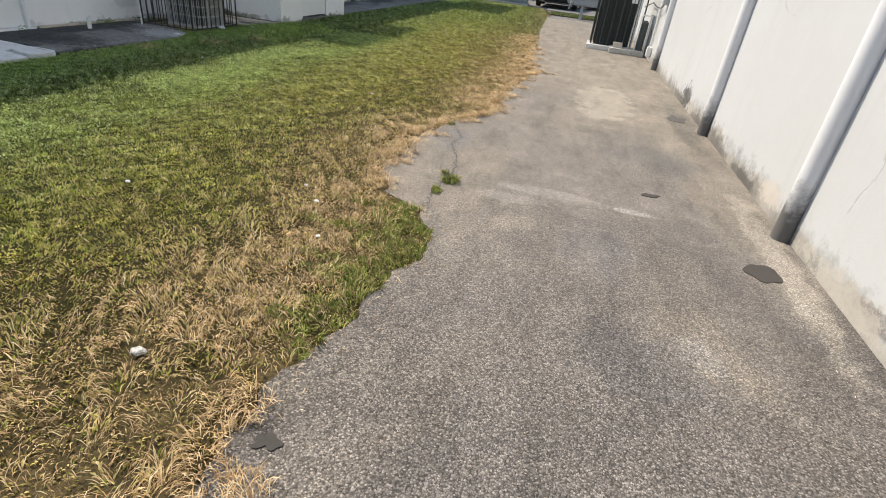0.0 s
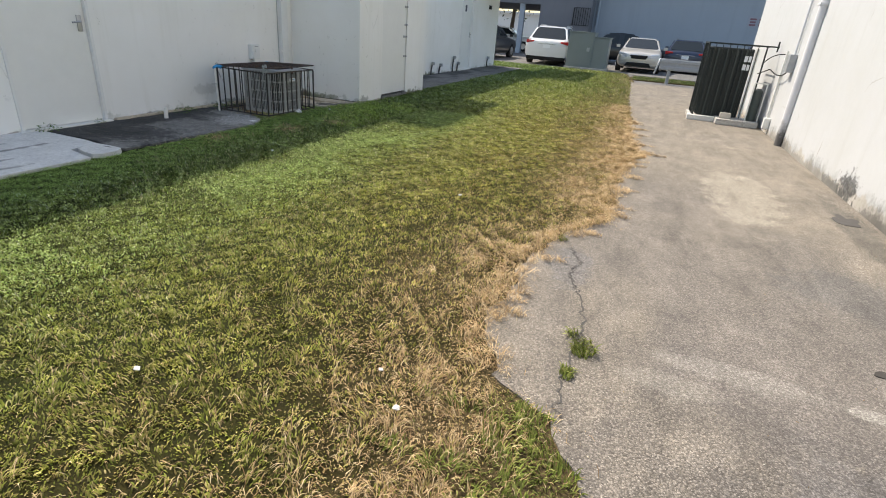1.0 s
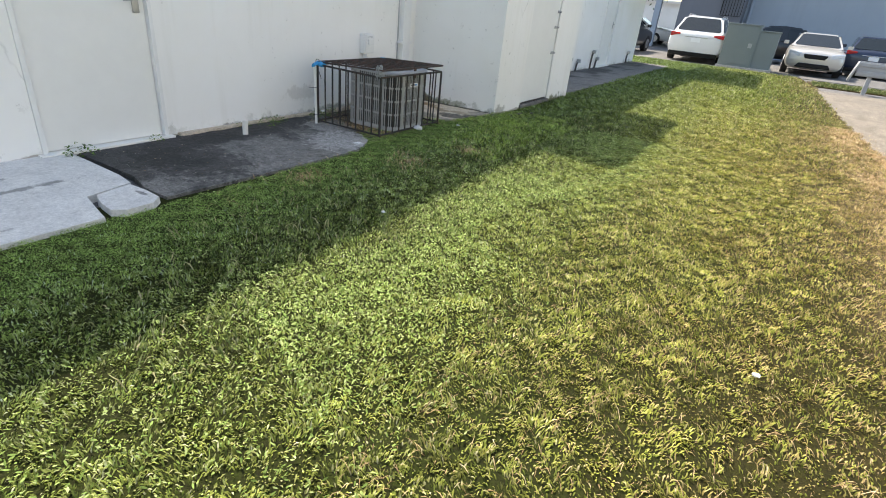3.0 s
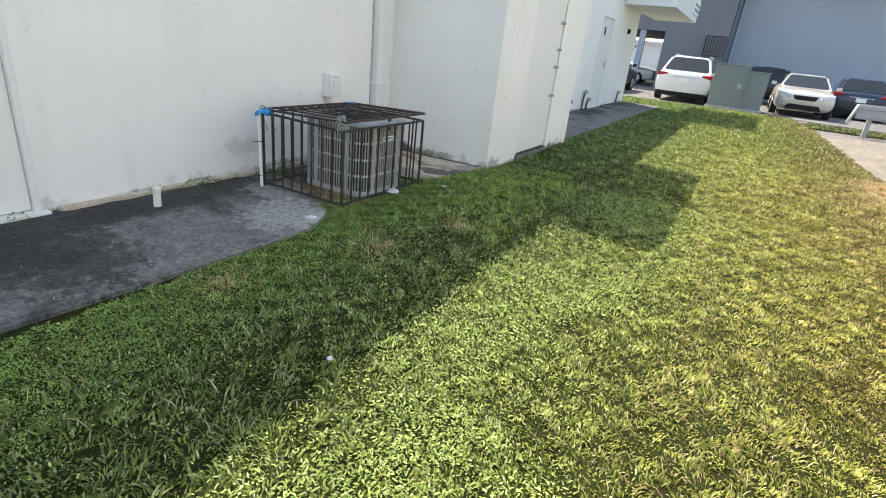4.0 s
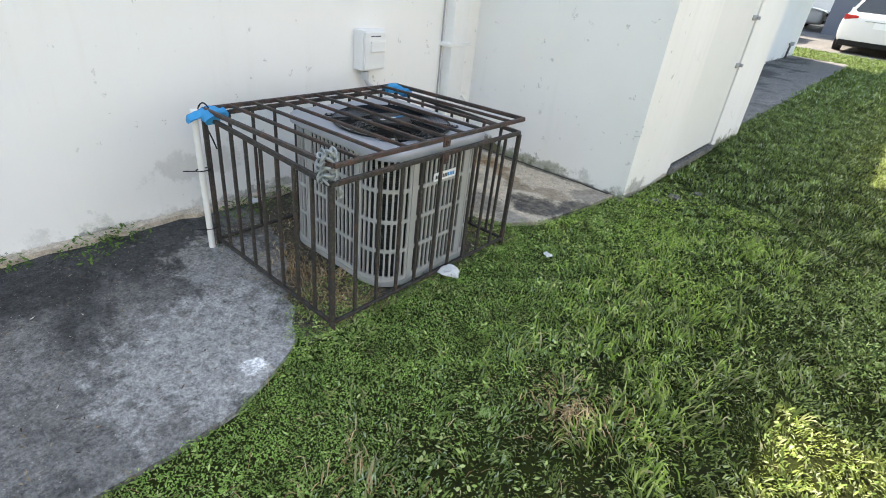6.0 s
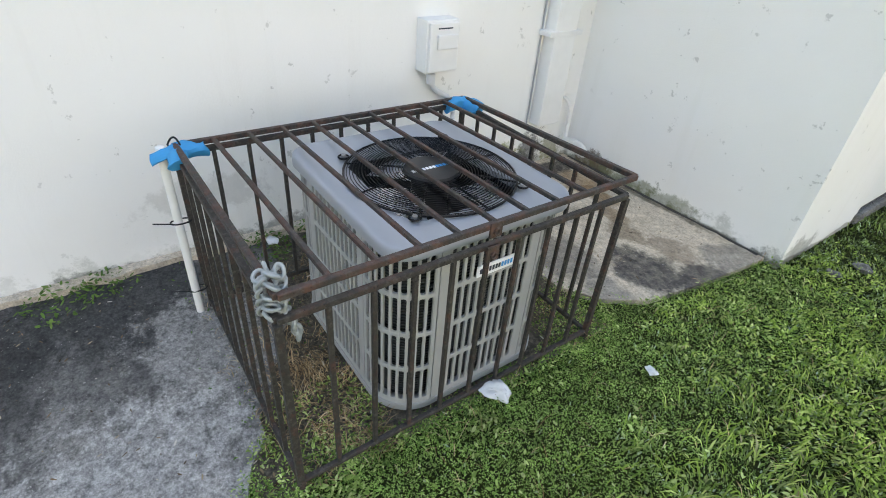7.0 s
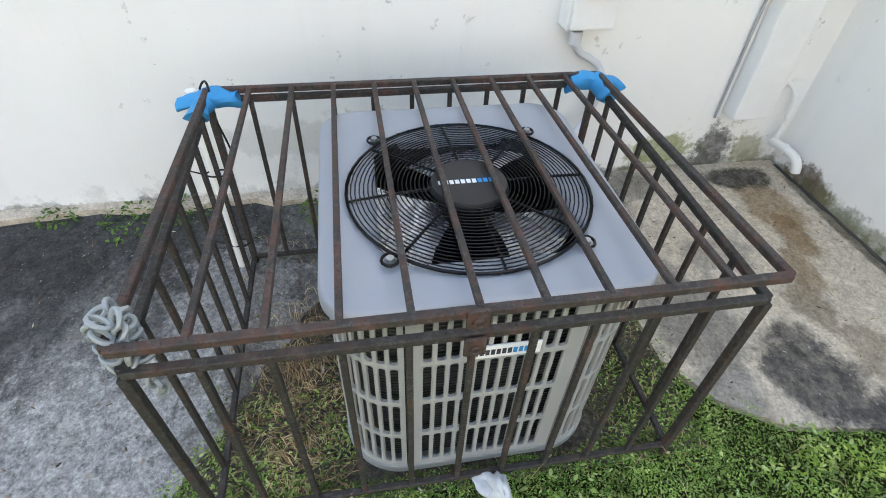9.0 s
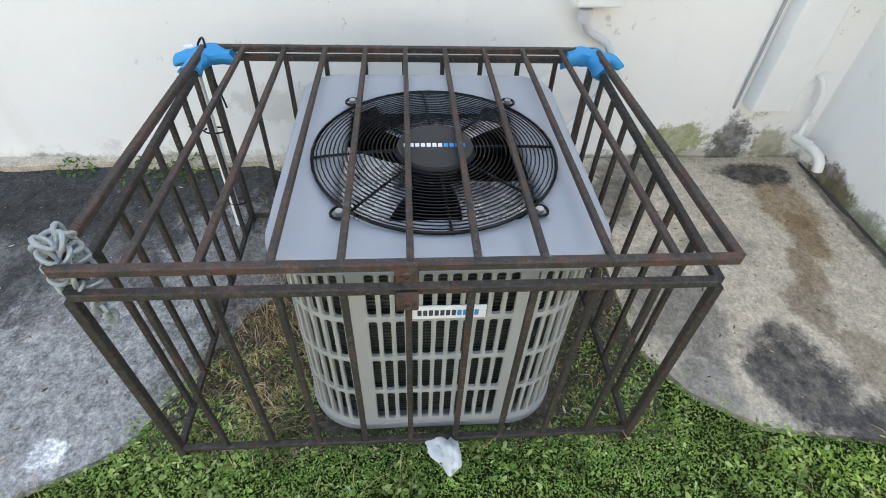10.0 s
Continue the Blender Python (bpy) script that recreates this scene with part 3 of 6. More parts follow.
def fast_mesh(name, verts, faces_n, index, material):
    """A mesh of many small pieces from arrays: faces_n corners a face."""
    me = bpy.data.meshes.new(name)
    me.vertices.add(len(verts))
    me.vertices.foreach_set("co", np.ascontiguousarray(verts, dtype=np.float32).ravel())
    nf = len(index) // faces_n
    me.loops.add(len(index))
    me.loops.foreach_set("vertex_index", np.ascontiguousarray(index, dtype=np.int32))
    me.polygons.add(nf)
    me.polygons.foreach_set("loop_start", np.arange(0, nf * faces_n, faces_n, dtype=np.int32))
    me.update(calc_edges=True)
    me.materials.append(material)
    return me


# ---- the large structure ----
WX, SX, RX = -6.19, -4.91, 1.49          # faces of the long wall, of the utility closet and of the opposite wall
TOP = 3.37                               # parapet of the long building

solid("ground", box(-400, 400, -400, 400, -0.5, -0.03), M["lot"], "bare grey ground reaching the horizon", kind="structure")

# edge of the paved lane against the lawn
LANE_Y = np.array([-12, 0.0, 0.8, 1.4, 1.9, 2.26, 2.5, 2.68, 2.83, 3.2, 3.87, 4.3, 4.6, 5.18, 6.2, 7.4, 7.9, 8.3, 9, 10.6, 14, 18.4, 21, 24.5])
LANE_X = np.array([-0.8, -0.73, -0.7, -0.64, -0.53, -0.47, -0.5, -0.62, -0.88, -1.02, -1.01, -0.97, -0.85, -0.58, -0.62, -0.52, -0.38, -0.5, -0.6, -0.65, -0.85, -1.0, -1.1, -1.5])


def lane_edge(y):
    y = np.asarray(y, dtype=float)
    return np.interp(y, LANE_Y, LANE_X) + 0.022 * np.sin(y * 9.1) + 0.015 * np.sin(y * 23.7 + 1) + 0.008 * np.sin(y * 61 + 2)


PAD_Y = np.array([-12, 4.55, 6.1, 6.3, 6.45, 6.55, 6.62, 6.7, 7.85, 7.95, 8.1, 8.4, 8.82, 8.83, 11.47, 11.5, 21.3, 21.4, 26])
PAD_X = np.array([-4.87, -4.87, -4.91, -4.93, -5.0, -5.08, -5.2, -5.06, -5.06, -5.2, -5.06, -5.0, -4.96, -4.9, -4.9, -4.98, -4.98, -9.5, -9.5])


def pad_edge(y):
    y = np.asarray(y, dtype=float)
    return np.interp(y, PAD_Y, PAD_X) + 0.012 * np.sin(y * 13.3) + 0.01 * np.sin(y * 31 + 2)


def strip(name, left, right, ys, z0, z1, material, label):
    """A slab between two edges that run along y."""
    bm = bmesh.new()
    rows = []
    for y, a, b in zip(ys, left, right):
        rows.append([bm.verts.new((a, y, z0)), bm.verts.new((a, y, z1)), bm.verts.new((b, y, z1)), bm.verts.new((b, y, z0))])
    for r, s in zip(rows, rows[1:]):
        for i in range(4):
            j = (i + 1) % 4
            bm.faces.new((r[i], s[i], s[j], r[j]))
    bm.faces.new(rows[0])
    bm.faces.new(rows[-1][::-1])
    bmesh.ops.recalc_face_normals(bm, faces=bm.faces[:])
    return solid(name, bm, material, label, kind="structure")


ys = np.arange(-12, 20.01, 0.04)
strip("pavement", lane_edge(ys), np.full(len(ys), RX + 0.05), ys, -0.2, 0.0, M["asphalt"], "worn grey asphalt lane with sandy patches and exposed grit")
ys = np.arange(-12, 24.5, 0.08)
strip("lawn_ground", pad_edge(ys) - 0.25, lane_edge(ys) + 0.08, ys, -0.25, -0.008, M["lawn_soil"], "thatchy lawn soil between the pads and the lane")
strip("parking_lot", np.full(2, -40.0), np.full(2, 40.0), np.array([24.3, 60.0]), -0.3, -0.012, M["lot"], "grey asphalt parking area")
strip("verge", np.full(2, -1.2), np.full(2, 9.0), np.array([21.5, 23.2]), -0.2, 0.0, M["lawn_soil"], "thin grass verge behind the guardrail")

# concrete along the long wall
bm = prism([(WX - 0.05, 4.62), (-5.44, 4.62), (-5.2, 4.55), (-4.97, 4.55), (-4.93, 5.4), (-4.92, 6.1), (-4.94, 6.3), (-5.0, 6.44), (-5.05, 6.54), (-5.10, 6.605), (-5.18, 6.64), (-5.24, 6.70), (-5.31, 6.705), (-5.37, 6.76), (-5.46, 6.79), (-5.52, 6.86), (-5.6, 6.88), (-5.66, 6.94), (-5.78, 6.95), (-5.9, 7.0), (WX - 0.05, 7.02)], -0.1, 0.012)
solid("concrete_pad", bm, M["pad_dark"], "blackened concrete pad along the white wall", kind="structure")
bm = prism([(WX - 0.05, 2.2), (-4.89, 2.2), (-4.89, 4.15), (-4.96, 4.165), (-5.25, 4.235), (-5.32, 4.53), (-5.5, 4.56), (WX - 0.05, 4.58)], -0.1, 0.02)
solid("door_slab", bm, M["kerb"], "pale worn concrete slab at the door", kind="structure")
b = prism([(-4.94, 4.2), (-4.875, 4.26), (-4.885, 4.43), (-4.95, 4.505), (-5.12, 4.515), (-5.28, 4.505), (-5.25, 4.38), (-5.215, 4.265), (-5.08, 4.22)], -0.1, 0.032)
for v in b.verts:
    if v.co.z > 0:
        v.co.x, v.co.y = v.co.x + (-5.08 - v.co.x) * 0.06, v.co.y + (4.37 - v.co.y) * 0.06
solid("kerb_piece", b, M["kerb"], "broken pale piece of concrete kerb at the slab corner", "kerb")
rnd = random.Random(21)
pts = [(WX + 0.055 + rnd.uniform(-0.02, 0.015), 5.42 + 0.075 * i) for i in range(33)]
solid("wall_ledge", prism([(WX - 0.05, 5.42)] + pts + [(WX - 0.05, 7.82)], -0.05, 0.034), M["pad_stained"], "worn concrete ledge along the wall's foot", kind="structure")
bm = prism([(WX - 0.05, 7.86), (-5.3, 7.86), (-5.16, 7.95), (-5.06, 8.1), (-5.01, 8.4), (-4.97, 8.83), (WX - 0.05, 8.83)], -0.1, 0.014)
solid("concrete_pad_corner", bm, M["pad_stained"], "stained concrete pad in the corner beside the closet", kind="structure")
rnd = random.Random(33)
pts = [(-6.15 + 0.05 * i, 8.818 - rnd.uniform(0.0, 0.014)) for i in range(24)]
solid("joint", prism(pts + [(-5.0, 8.83), (-6.15, 8.83)], -0.05, 0.019), M["grime"], "black open joint between the pad and the closet wall", kind="structure")
bm = prism([(WX - 0.05, 6.62), (-5.05, 6.62), (-5.05, 7.87), (WX - 0.05, 7.87)], -0.15, 0.0)
solid("unit_bed", bm, M["soil"], "dark soil with litter under the caged unit", kind="structure")
bm = prism([(WX - 0.05, 11.47), (-5.0, 11.47), (-4.98, 14), (-5.0, 21.3), (WX - 0.05, 21.3)], -0.1, 0.01)
solid("concrete_strip", bm, M["pad_dark"], "dark concrete strip along the far wall", kind="structure")


def wall_with_holes(x0, x1, ya, yb, z0, z1, holes, bm=None):
    """A wall along y with rectangular openings (y0, y1, z0, z1)."""
    bm = bm or bmesh.new()
    y = ya
    for a, b_, c, d in sorted(holes):
        box(x0, x1, y, a, z0, z1, bm=bm)
        box(x0, x1, a, b_, d, z1, bm=bm)
        if c > z0:
            box(x0, x1, a, b_, z0, c, bm=bm)
        y = b_
    box(x0, x1, y, yb, z0, z1, bm=bm)
    bmesh.ops.remove_doubles(bm, verts=bm.verts[:], dist=1e-4)
    seen = {}
    for f in bm.faces[:]:
        k = tuple(round(v, 3) for v in f.calc_center_median())
        seen.setdefault(k, []).append(f)
    bmesh.ops.delete(bm, geom=[f for v in seen.values() if len(v) > 1 for f in v], context="FACES")
    return bm


DOOR1 = (4.42, 5.34, 0.02, 2.06)
DOOR3 = (17.25, 18.3, 0.02, 2.15)
bm = wall_with_holes(WX - 0.2, WX, -12, 21.3, -0.3, TOP, [DOOR1, DOOR3])
solid("wall_west", bm, M["wall_shade"], "white painted stucco wall of the long building", kind="structure")
bm = box(-16, WX - 0.2, 21.1, 21.3, -0.3, TOP)
box(-16.2, -16, -12, 21.3, -0.3, TOP, bm=bm)
box(-16, WX - 0.2, -12.2, -12, -0.3, TOP, bm=bm)
solid("wall_back", bm, M["wall_shade"], "white painted rear walls of the long building", kind="structure")
solid("roof_west", box(-16, WX - 0.2, -12, 21.1, TOP - 0.35, TOP - 0.15), M["pad_pale"], "flat roof behind the parapet", kind="structure")

# the utility closet that juts out of the wall
CL = (9.6, 10.58, 0.05, 2.13)
bm = wall_with_holes(SX - 0.15, SX, 8.82, 11.46, -0.3, 2.16, [CL])
box(WX, SX - 0.15, 8.82, 8.97, -0.3, 2.16, bm=bm)
box(WX, SX - 0.15, 11.31, 11.46, -0.3, 2.16, bm=bm)
solid("wall_closet", bm, M["wall_shade"], "white painted walls of the jutting utility closet", kind="structure")
bm = box(WX, SX + 0.2, 8.6, 11.75, 2.16, 2.26, 0.01)
box(WX, SX + 0.24, 8.56, 11.79, 2.26, 2.36, 0.012, bm)
solid("roof_closet", bm, M["wall_shade"], "white slab roof with a stepped fascia", kind="structure")
bm = box(WX, WX + 0.05, 11.46, 21.3, 2.62, 2.70, 0.008)
solid("trim", bm, M["white_paint"], "white moulding along the far wall", kind="structure")


def lever(parent, x, y, z, side):
    bm = box(x, x + 0.012, y - 0.025, y + 0.025, z - 0.08, z + 0.08, 0.005)
    hose(arc((x + 0.012, y, z + 0.02), (x + 0.06, y, z + 0.02), (x + 0.06, y + side * 0.05, z + 0.015)) + [(x + 0.055, y + side * 0.11, z + 0.01)], 0.009, 8, bm)
    return part("door_handle", bm, M["steel"], parent, "dull steel handle", True)


def wall_door(name, spec, x, label):
    y0, y1, z0, z1 = spec
    ob = solid(name, box(x - 0.075, x - 0.03, y0 + 0.035, y1 - 0.035, z0 + 0.012, z1 - 0.03, 0.004), M["door_paint"], label, kind="structure")
    bm = box(x - 0.12, x + 0.012, y0 + 0.001, y0 + 0.032, z0, z1 - 0.001, 0.004)
    box(x - 0.12, x + 0.012, y1 - 0.032, y1 - 0.001, z0, z1 - 0.001, 0.004, bm)
    box(x - 0.12, x + 0.011, y0 + 0.033, y1 - 0.033, z1 - 0.03, z1 - 0.001, 0.004, bm)
    part("door_frame", bm, M["white_paint"], ob)
    part("threshold", box(x - 0.13, x + 0.055, y0 - 0.03, y1 + 0.03, z0 - 0.015, z0 + 0.008, 0.004), M["pvc"], ob, "pale worn threshold")
    return ob


d = wall_door("door_1", DOOR1, WX, "flush white steel door in the stucco wall, closed")
lever(d, WX - 0.03, 5.24, 1.03, -1)
for z in (0.3, 1.05, 1.8):
    part("hinge", rod((WX - 0.02, 4.452, z - 0.05), (WX - 0.02, 4.452, z + 0.05), 0.009), M["steel"], d)
d = wall_door("door_3", DOOR3, WX, "flush white door near the end of the wall, closed")
lever(d, WX - 0.03, 18.2, 1.05, -1)
part("notice", box(WX - 0.029, WX - 0.024, 17.6, 17.75, 1.72, 1.9), M["ink"], d, "small dark notice plate")

d = solid("door_2", box(SX - 0.05, SX - 0.006, 9.61, 10.545, 0.075, 2.0, 0.004), M["door_paint"], "flush cream-white closet door, closed, with hasps", kind="structure")
# near-black boxes stand for shade in the slot and the closing gap
part("louvre_slot", box(SX - 0.09, SX - 0.06, 9.6, 10.58, 2.0, 2.13), M["shadow_gap"], d, "slot above the door, backed with near-black for its shade")
bm = bmesh.new()
for z in (2.02, 2.055, 2.09):
    box(SX - 0.05, SX - 0.03, 9.6, 10.58, z, z + 0.012, bm=bm)
part("slat", bm, M["white_paint"], d)
part("jamb_gap", box(SX - 0.09, SX - 0.055, 10.545, 10.58, 0.06, 2.0), M["shadow_gap"], d, "near-black strip for the shade in the closing gap")
for z, w in ((1.54, 0.05), (1.24, 0.03), (1.04, 0.06), (0.7, 0.05)):
    bm = box(SX - 0.006, SX + 0.008, 10.5 - w, 10.56, z - 0.018, z + 0.018, 0.004)
    rod((SX + 0.008, 10.53, z), (SX + 0.03, 10.53, z), 0.012, bm=bm)
    part("hasp", bm, M["steel"], d, "dull steel hasp", True)
part("threshold", box(SX - 0.13, SX + 0.02, 9.58, 10.6, 0.0, 0.05, 0.006), M["pad_dark"], d)

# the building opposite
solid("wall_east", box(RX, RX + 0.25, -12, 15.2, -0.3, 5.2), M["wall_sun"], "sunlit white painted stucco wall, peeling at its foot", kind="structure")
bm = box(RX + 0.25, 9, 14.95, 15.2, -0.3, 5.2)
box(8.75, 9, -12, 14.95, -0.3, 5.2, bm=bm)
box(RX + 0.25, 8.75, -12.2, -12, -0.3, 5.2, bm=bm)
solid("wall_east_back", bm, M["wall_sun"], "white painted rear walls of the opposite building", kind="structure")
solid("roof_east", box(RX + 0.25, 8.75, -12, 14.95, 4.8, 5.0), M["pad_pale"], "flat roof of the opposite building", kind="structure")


# ---- the caged condenser ----
def bars(parent, count, width, height, place, ink):
    """A row of plain upright bars that stands for a maker's mark, the last of them blue."""
    step = width / count
    for k in range(count):
        tall = height
        u0, u1 = -width / 2 + k * step, -width / 2 + (k + 0.72) * step
        low = -height / 2
        pts = [place(u, v, dz) for dz in (0.0, 0.0007) for u, v in ((u0, low), (u1, low), (u1, low + tall), (u0, low + tall))]
        bm = bmesh.new()
        vs = [bm.verts.new(p) for p in pts]
        for f in ((3, 2, 1, 0), (4, 5, 6, 7), (0, 1, 5, 4), (1, 2, 6, 5), (2, 3, 7, 6), (3, 0, 4, 7)):
            bm.faces.new([vs[q] for q in f])
        bmesh.ops.recalc_face_normals(bm, faces=bm.faces[:])
        part("mark", bm, ink if k < 7 else M["ink_blue"], parent)


def condenser(cx, cy, w, d, z0, h):
    """A square air-conditioning condenser with louvred sides and a fan on top. Its front faces +x."""
    ob = thing("air_conditioner", (cx, cy, z0), "grey square air conditioning condenser with slotted sides and a top fan", "air conditioner")
    x0, x1, y0, y1 = cx - d / 2, cx + d / 2, cy - w / 2, cy + w / 2
    r, rc = 0.13, 0.08
    fx, fy, fr = cx + 0.021, cy, 0.238
    part("base_pan", prism(rounded(x0 - 0.003, x1 + 0.003, y0 - 0.003, y1 + 0.003, r, 14), z0, z0 + 0.022), M["louvre_grey"], ob, smooth=True)
    bm = bmesh.new()
    walls = []
    for e, z in ((0.025, z0 + 0.03), (0.025, z0 + h - 0.06), (0.05, z0 + h - 0.06), (0.05, z0 + 0.03)):
        walls.append([bm.verts.new((x, y, z)) for x, y in rounded(x0 + e, x1 - e, y0 + e, y1 - e, 0.11)])
    for a, b in zip(walls, walls[1:] + walls[:1]):
        for i in range(len(a)):
            j = (i + 1) % len(a)
            bm.faces.new((a[i], a[j], b[j], b[i]))
    bmesh.ops.recalc_face_normals(bm, faces=bm.faces[:])
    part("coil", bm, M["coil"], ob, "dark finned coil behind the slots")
    # slotted jacket: four face panels and four corner panels of upright round-ended slots
    top = z0 + h - 0.026
    ring = [Vector(p) for p in rounded(x0, x1, y0, y1, r, 12)]
    run = [0.0]
    for a, b in zip(ring, ring[1:] + ring[:1]):
        run.append(run[-1] + (b - a).length)
    length = run[-1]

    def on_jacket(u, deep, z):
        u %= length
        k = max(i for i in range(len(ring)) if run[i] <= u)
        a, b = ring[k], ring[(k + 1) % len(ring)]
        t = (b - a).normalized()
        p = a.lerp(b, (u - run[k]) / max(1e-9, run[k + 1] - run[k]))
        return Vector((p.x - t.y * deep, p.y + t.x * deep, z))

    def u_of(px, py):
        return min(((run[i] + t * (run[i + 1] - run[i])) for i in range(len(ring)) for t in (0.0, 0.25, 0.5, 0.75)), key=lambda u: (on_jacket(u, 0, 0) - Vector((px, py, 0))).length)

    def panel(bm, ua, ub, edge, count):
        """A panel from ua to ub with plain edges and columns of slots."""
        def face(*vs):
            bm.faces.new([bm.verts.new(on_jacket(*v)) for v in vs])

        lo, rows, gap = z0 + 0.040, 4, 0.013
        tall = (top - 0.012 - lo + gap) / rows
        for a, b in ((ua, ua + edge), (ub - edge, ub)):
            face((a, 0, z0 + 0.02), (b, 0, z0 + 0.02), (b, 0, top), (a, 0, top))
        for a in (ua, ub):
            face((a, 0, z0 + 0.02), (a, 0, top), (a, 0.008, top), (a, 0.008, z0 + 0.02))
        pitch = (ub - ua - 2 * edge) / count
        hw = pitch * 0.325
        for c in range(count):
            a, b = ua + edge + c * pitch, ua + edge + (c + 1) * pitch
            m = (a + b) / 2
            face((a, 0, z0 + 0.02), (b, 0, z0 + 0.02), (b, 0, lo - gap / 2), (a, 0, lo - gap / 2))
            face((a, 0, top - 0.012 + gap / 2), (b, 0, top - 0.012 + gap / 2), (b, 0, top), (a, 0, top))
            for k in range(rows):
                za, zb = lo + k * tall - gap / 2, lo + (k + 1) * tall - gap / 2
                la, lb = za + gap / 2 + hw * 0.6, zb - gap / 2 - hw * 0.6
                hole = [(m + hw * math.cos(t), lb + hw * 0.6 * math.sin(t)) for t in (0, 0.785, 1.571, 2.356, 3.1416)] + [(m - hw * math.cos(t), la - hw * 0.6 * math.sin(t)) for t in (0, 0.785, 1.571, 2.356, 3.1416)]
                rim = [(b, lb), (b, zb), (m, zb), (a, zb), (a, lb), (a, la), (a, za), (m, za), (b, za), (b, la)]
                for q in range(10):
                    w_ = (q + 1) % 10
                    face((*rim[q][:1], 0, rim[q][1]), (rim[w_][0], 0, rim[w_][1]), (hole[w_][0], 0.0012, hole[w_][1]), (hole[q][0], 0.0012, hole[q][1]))
                    face((hole[q][0], 0.0012, hole[q][1]), (hole[w_][0], 0.0012, hole[w_][1]), (hole[w_][0], 0.008, hole[w_][1]), (hole[q][0], 0.008, hole[q][1]))
        bmesh.ops.remove_doubles(bm, verts=bm.verts[:], dist=1e-5)
        bmesh.ops.recalc_face_normals(bm, faces=bm.faces[:])

    mids = sorted(u_of(*p) for p in ((x1, fy), (cx, y1), (x0, fy), (cx, y0)))
    half, seam = 0.164, 0.0016
    for i, u in enumerate(mids):
        bm = bmesh.new()
        panel(bm, u - half + seam, u + half - seam, 0.026, 11)
        part("louvre_panel", bm, M["louvre_grey"], ob)
        nxt = mids[i + 1] if i < 3 else mids[0] + length
        bm = bmesh.new()
        panel(bm, u + half + seam, nxt - half - seam, 0.007, 9)
        part("corner_panel", bm, M["louvre_grey"], ob)
    # top cover: a plate with a round hole and a turned-down rim
    zt = z0 + h
    out = rounded(x0 - 0.004, x1 + 0.004, y0 - 0.004, y1 + 0.004, rc, 12)
    bm = bmesh.new()
    n = len(out)

    def level(k, z):
        vs = []
        for x, y in out:
            a = math.atan2(y - fy, x - fx)
            hx, hy = fx + fr * math.cos(a), fy + fr * math.sin(a)
            vs.append(bm.verts.new((hx + (x - hx) * k, hy + (y - hy) * k, z)))
        return vs

    stack = [level(0.97, zt - 0.032), level(1.0, zt - 0.032), level(1.0, zt - 0.014), level(0.985, zt - 0.005), level(0.95, zt - 0.001), level(0.9, zt), level(0.5, zt - 0.001), level(0.2, zt - 0.006), level(0.05, zt - 0.006), level(0.0, zt - 0.012), level(0.0, zt - 0.03)]
    for a, b in zip(stack, stack[1:]):
        for i in range(n):
            j = (i + 1) % n
            bm.faces.new((a[i], a[j], b[j], b[i]))
    bmesh.ops.recalc_face_normals(bm, faces=bm.faces[:])
    part("top_cover", bm, M["cover_grey"], ob, "blue-grey painted metal top", True)
    bm = bmesh.new()
    tube = [[bm.verts.new((fx + rr * math.cos(6.28318 * k / 64), fy + rr * math.sin(6.28318 * k / 64), zz)) for k in range(64)] for rr, zz in ((fr - 0.001, zt - 0.013), (fr - 0.012, zt - 0.05), (fr - 0.012, zt - 0.30))]
    for a, b in zip(tube, tube[1:]):
        for k in range(64):
            bm.faces.new((a[k], b[k], b[(k + 1) % 64], a[(k + 1) % 64]))
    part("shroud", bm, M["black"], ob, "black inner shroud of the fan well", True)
    # fan
    bm = bmesh.new()
    for k in range(3):
        a0 = radians(-70 + 120 * k)
        rows_ = []
        for i in range(7):
            rr = 0.06 + (fr - 0.085) * i / 6
            sweep = radians(80) * (0.62 + 0.38 * i / 6)
            rows_.append([bm.verts.new((fx + rr * math.cos(a0 + sweep * (s / 5 - 0.5)), fy + rr * math.sin(a0 + sweep * (s / 5 - 0.5)), zt - 0.045 - 0.045 * (0.45 + 0.55 * i / 6) * (s / 5 - 0.5))) for s in range(6)])
        for A, B in zip(rows_, rows_[1:]):
            for s in range(5):
                bm.faces.new((A[s], A[s + 1], B[s + 1], B[s]))
    bmesh.ops.solidify(bm, geom=bm.faces[:], thickness=0.003)
    fan = part("fan", bm, M["fan_blade"], ob, "pale metal fan blades under the guard", True)
    part("motor", rod((fx, fy, zt - 0.16), (fx, fy, zt - 0.03), 0.055, seg=24), M["black"], fan)
    # disc and shroud are blackened to carry the shade inside the well
    part("well", rod((fx, fy, zt - 0.3), (fx, fy, zt - 0.29), fr - 0.004, seg=40), M["black"], ob, "black disc standing for the shaded depth of the fan well")
    guard = None
    for i in range(21, 0, -1):
        rr = 0.066 + (fr + 0.004 - 0.066) * i / 21
        zz = zt + 0.012 - 0.008 * (i / 21) ** 2
        bm = hose([(fx + rr * math.cos(6.28318 * k / 48), fy + rr * math.sin(6.28318 * k / 48), zz) for k in range(48)], 0.0014 if i < 21 else 0.0036, 5, None, True)
        if guard is None:
            guard = part("fan_guard", bm, M["black_gloss"], ob, "black wire fan guard")
        else:
            part("ring", bm, M["black_gloss"], guard)
    for k in range(8):
        a = 6.28318 * (k + 0.09) / 8
        bm = hose([(fx + rr * math.cos(a), fy + rr * math.sin(a), zt + 0.0085 - 0.008 * ((rr - 0.066) / (fr - 0.062)) ** 2) for rr in np.linspace(0.05, fr + 0.004, 6)], 0.003, 5)
        part("spoke", bm, M["black_gloss"], guard)
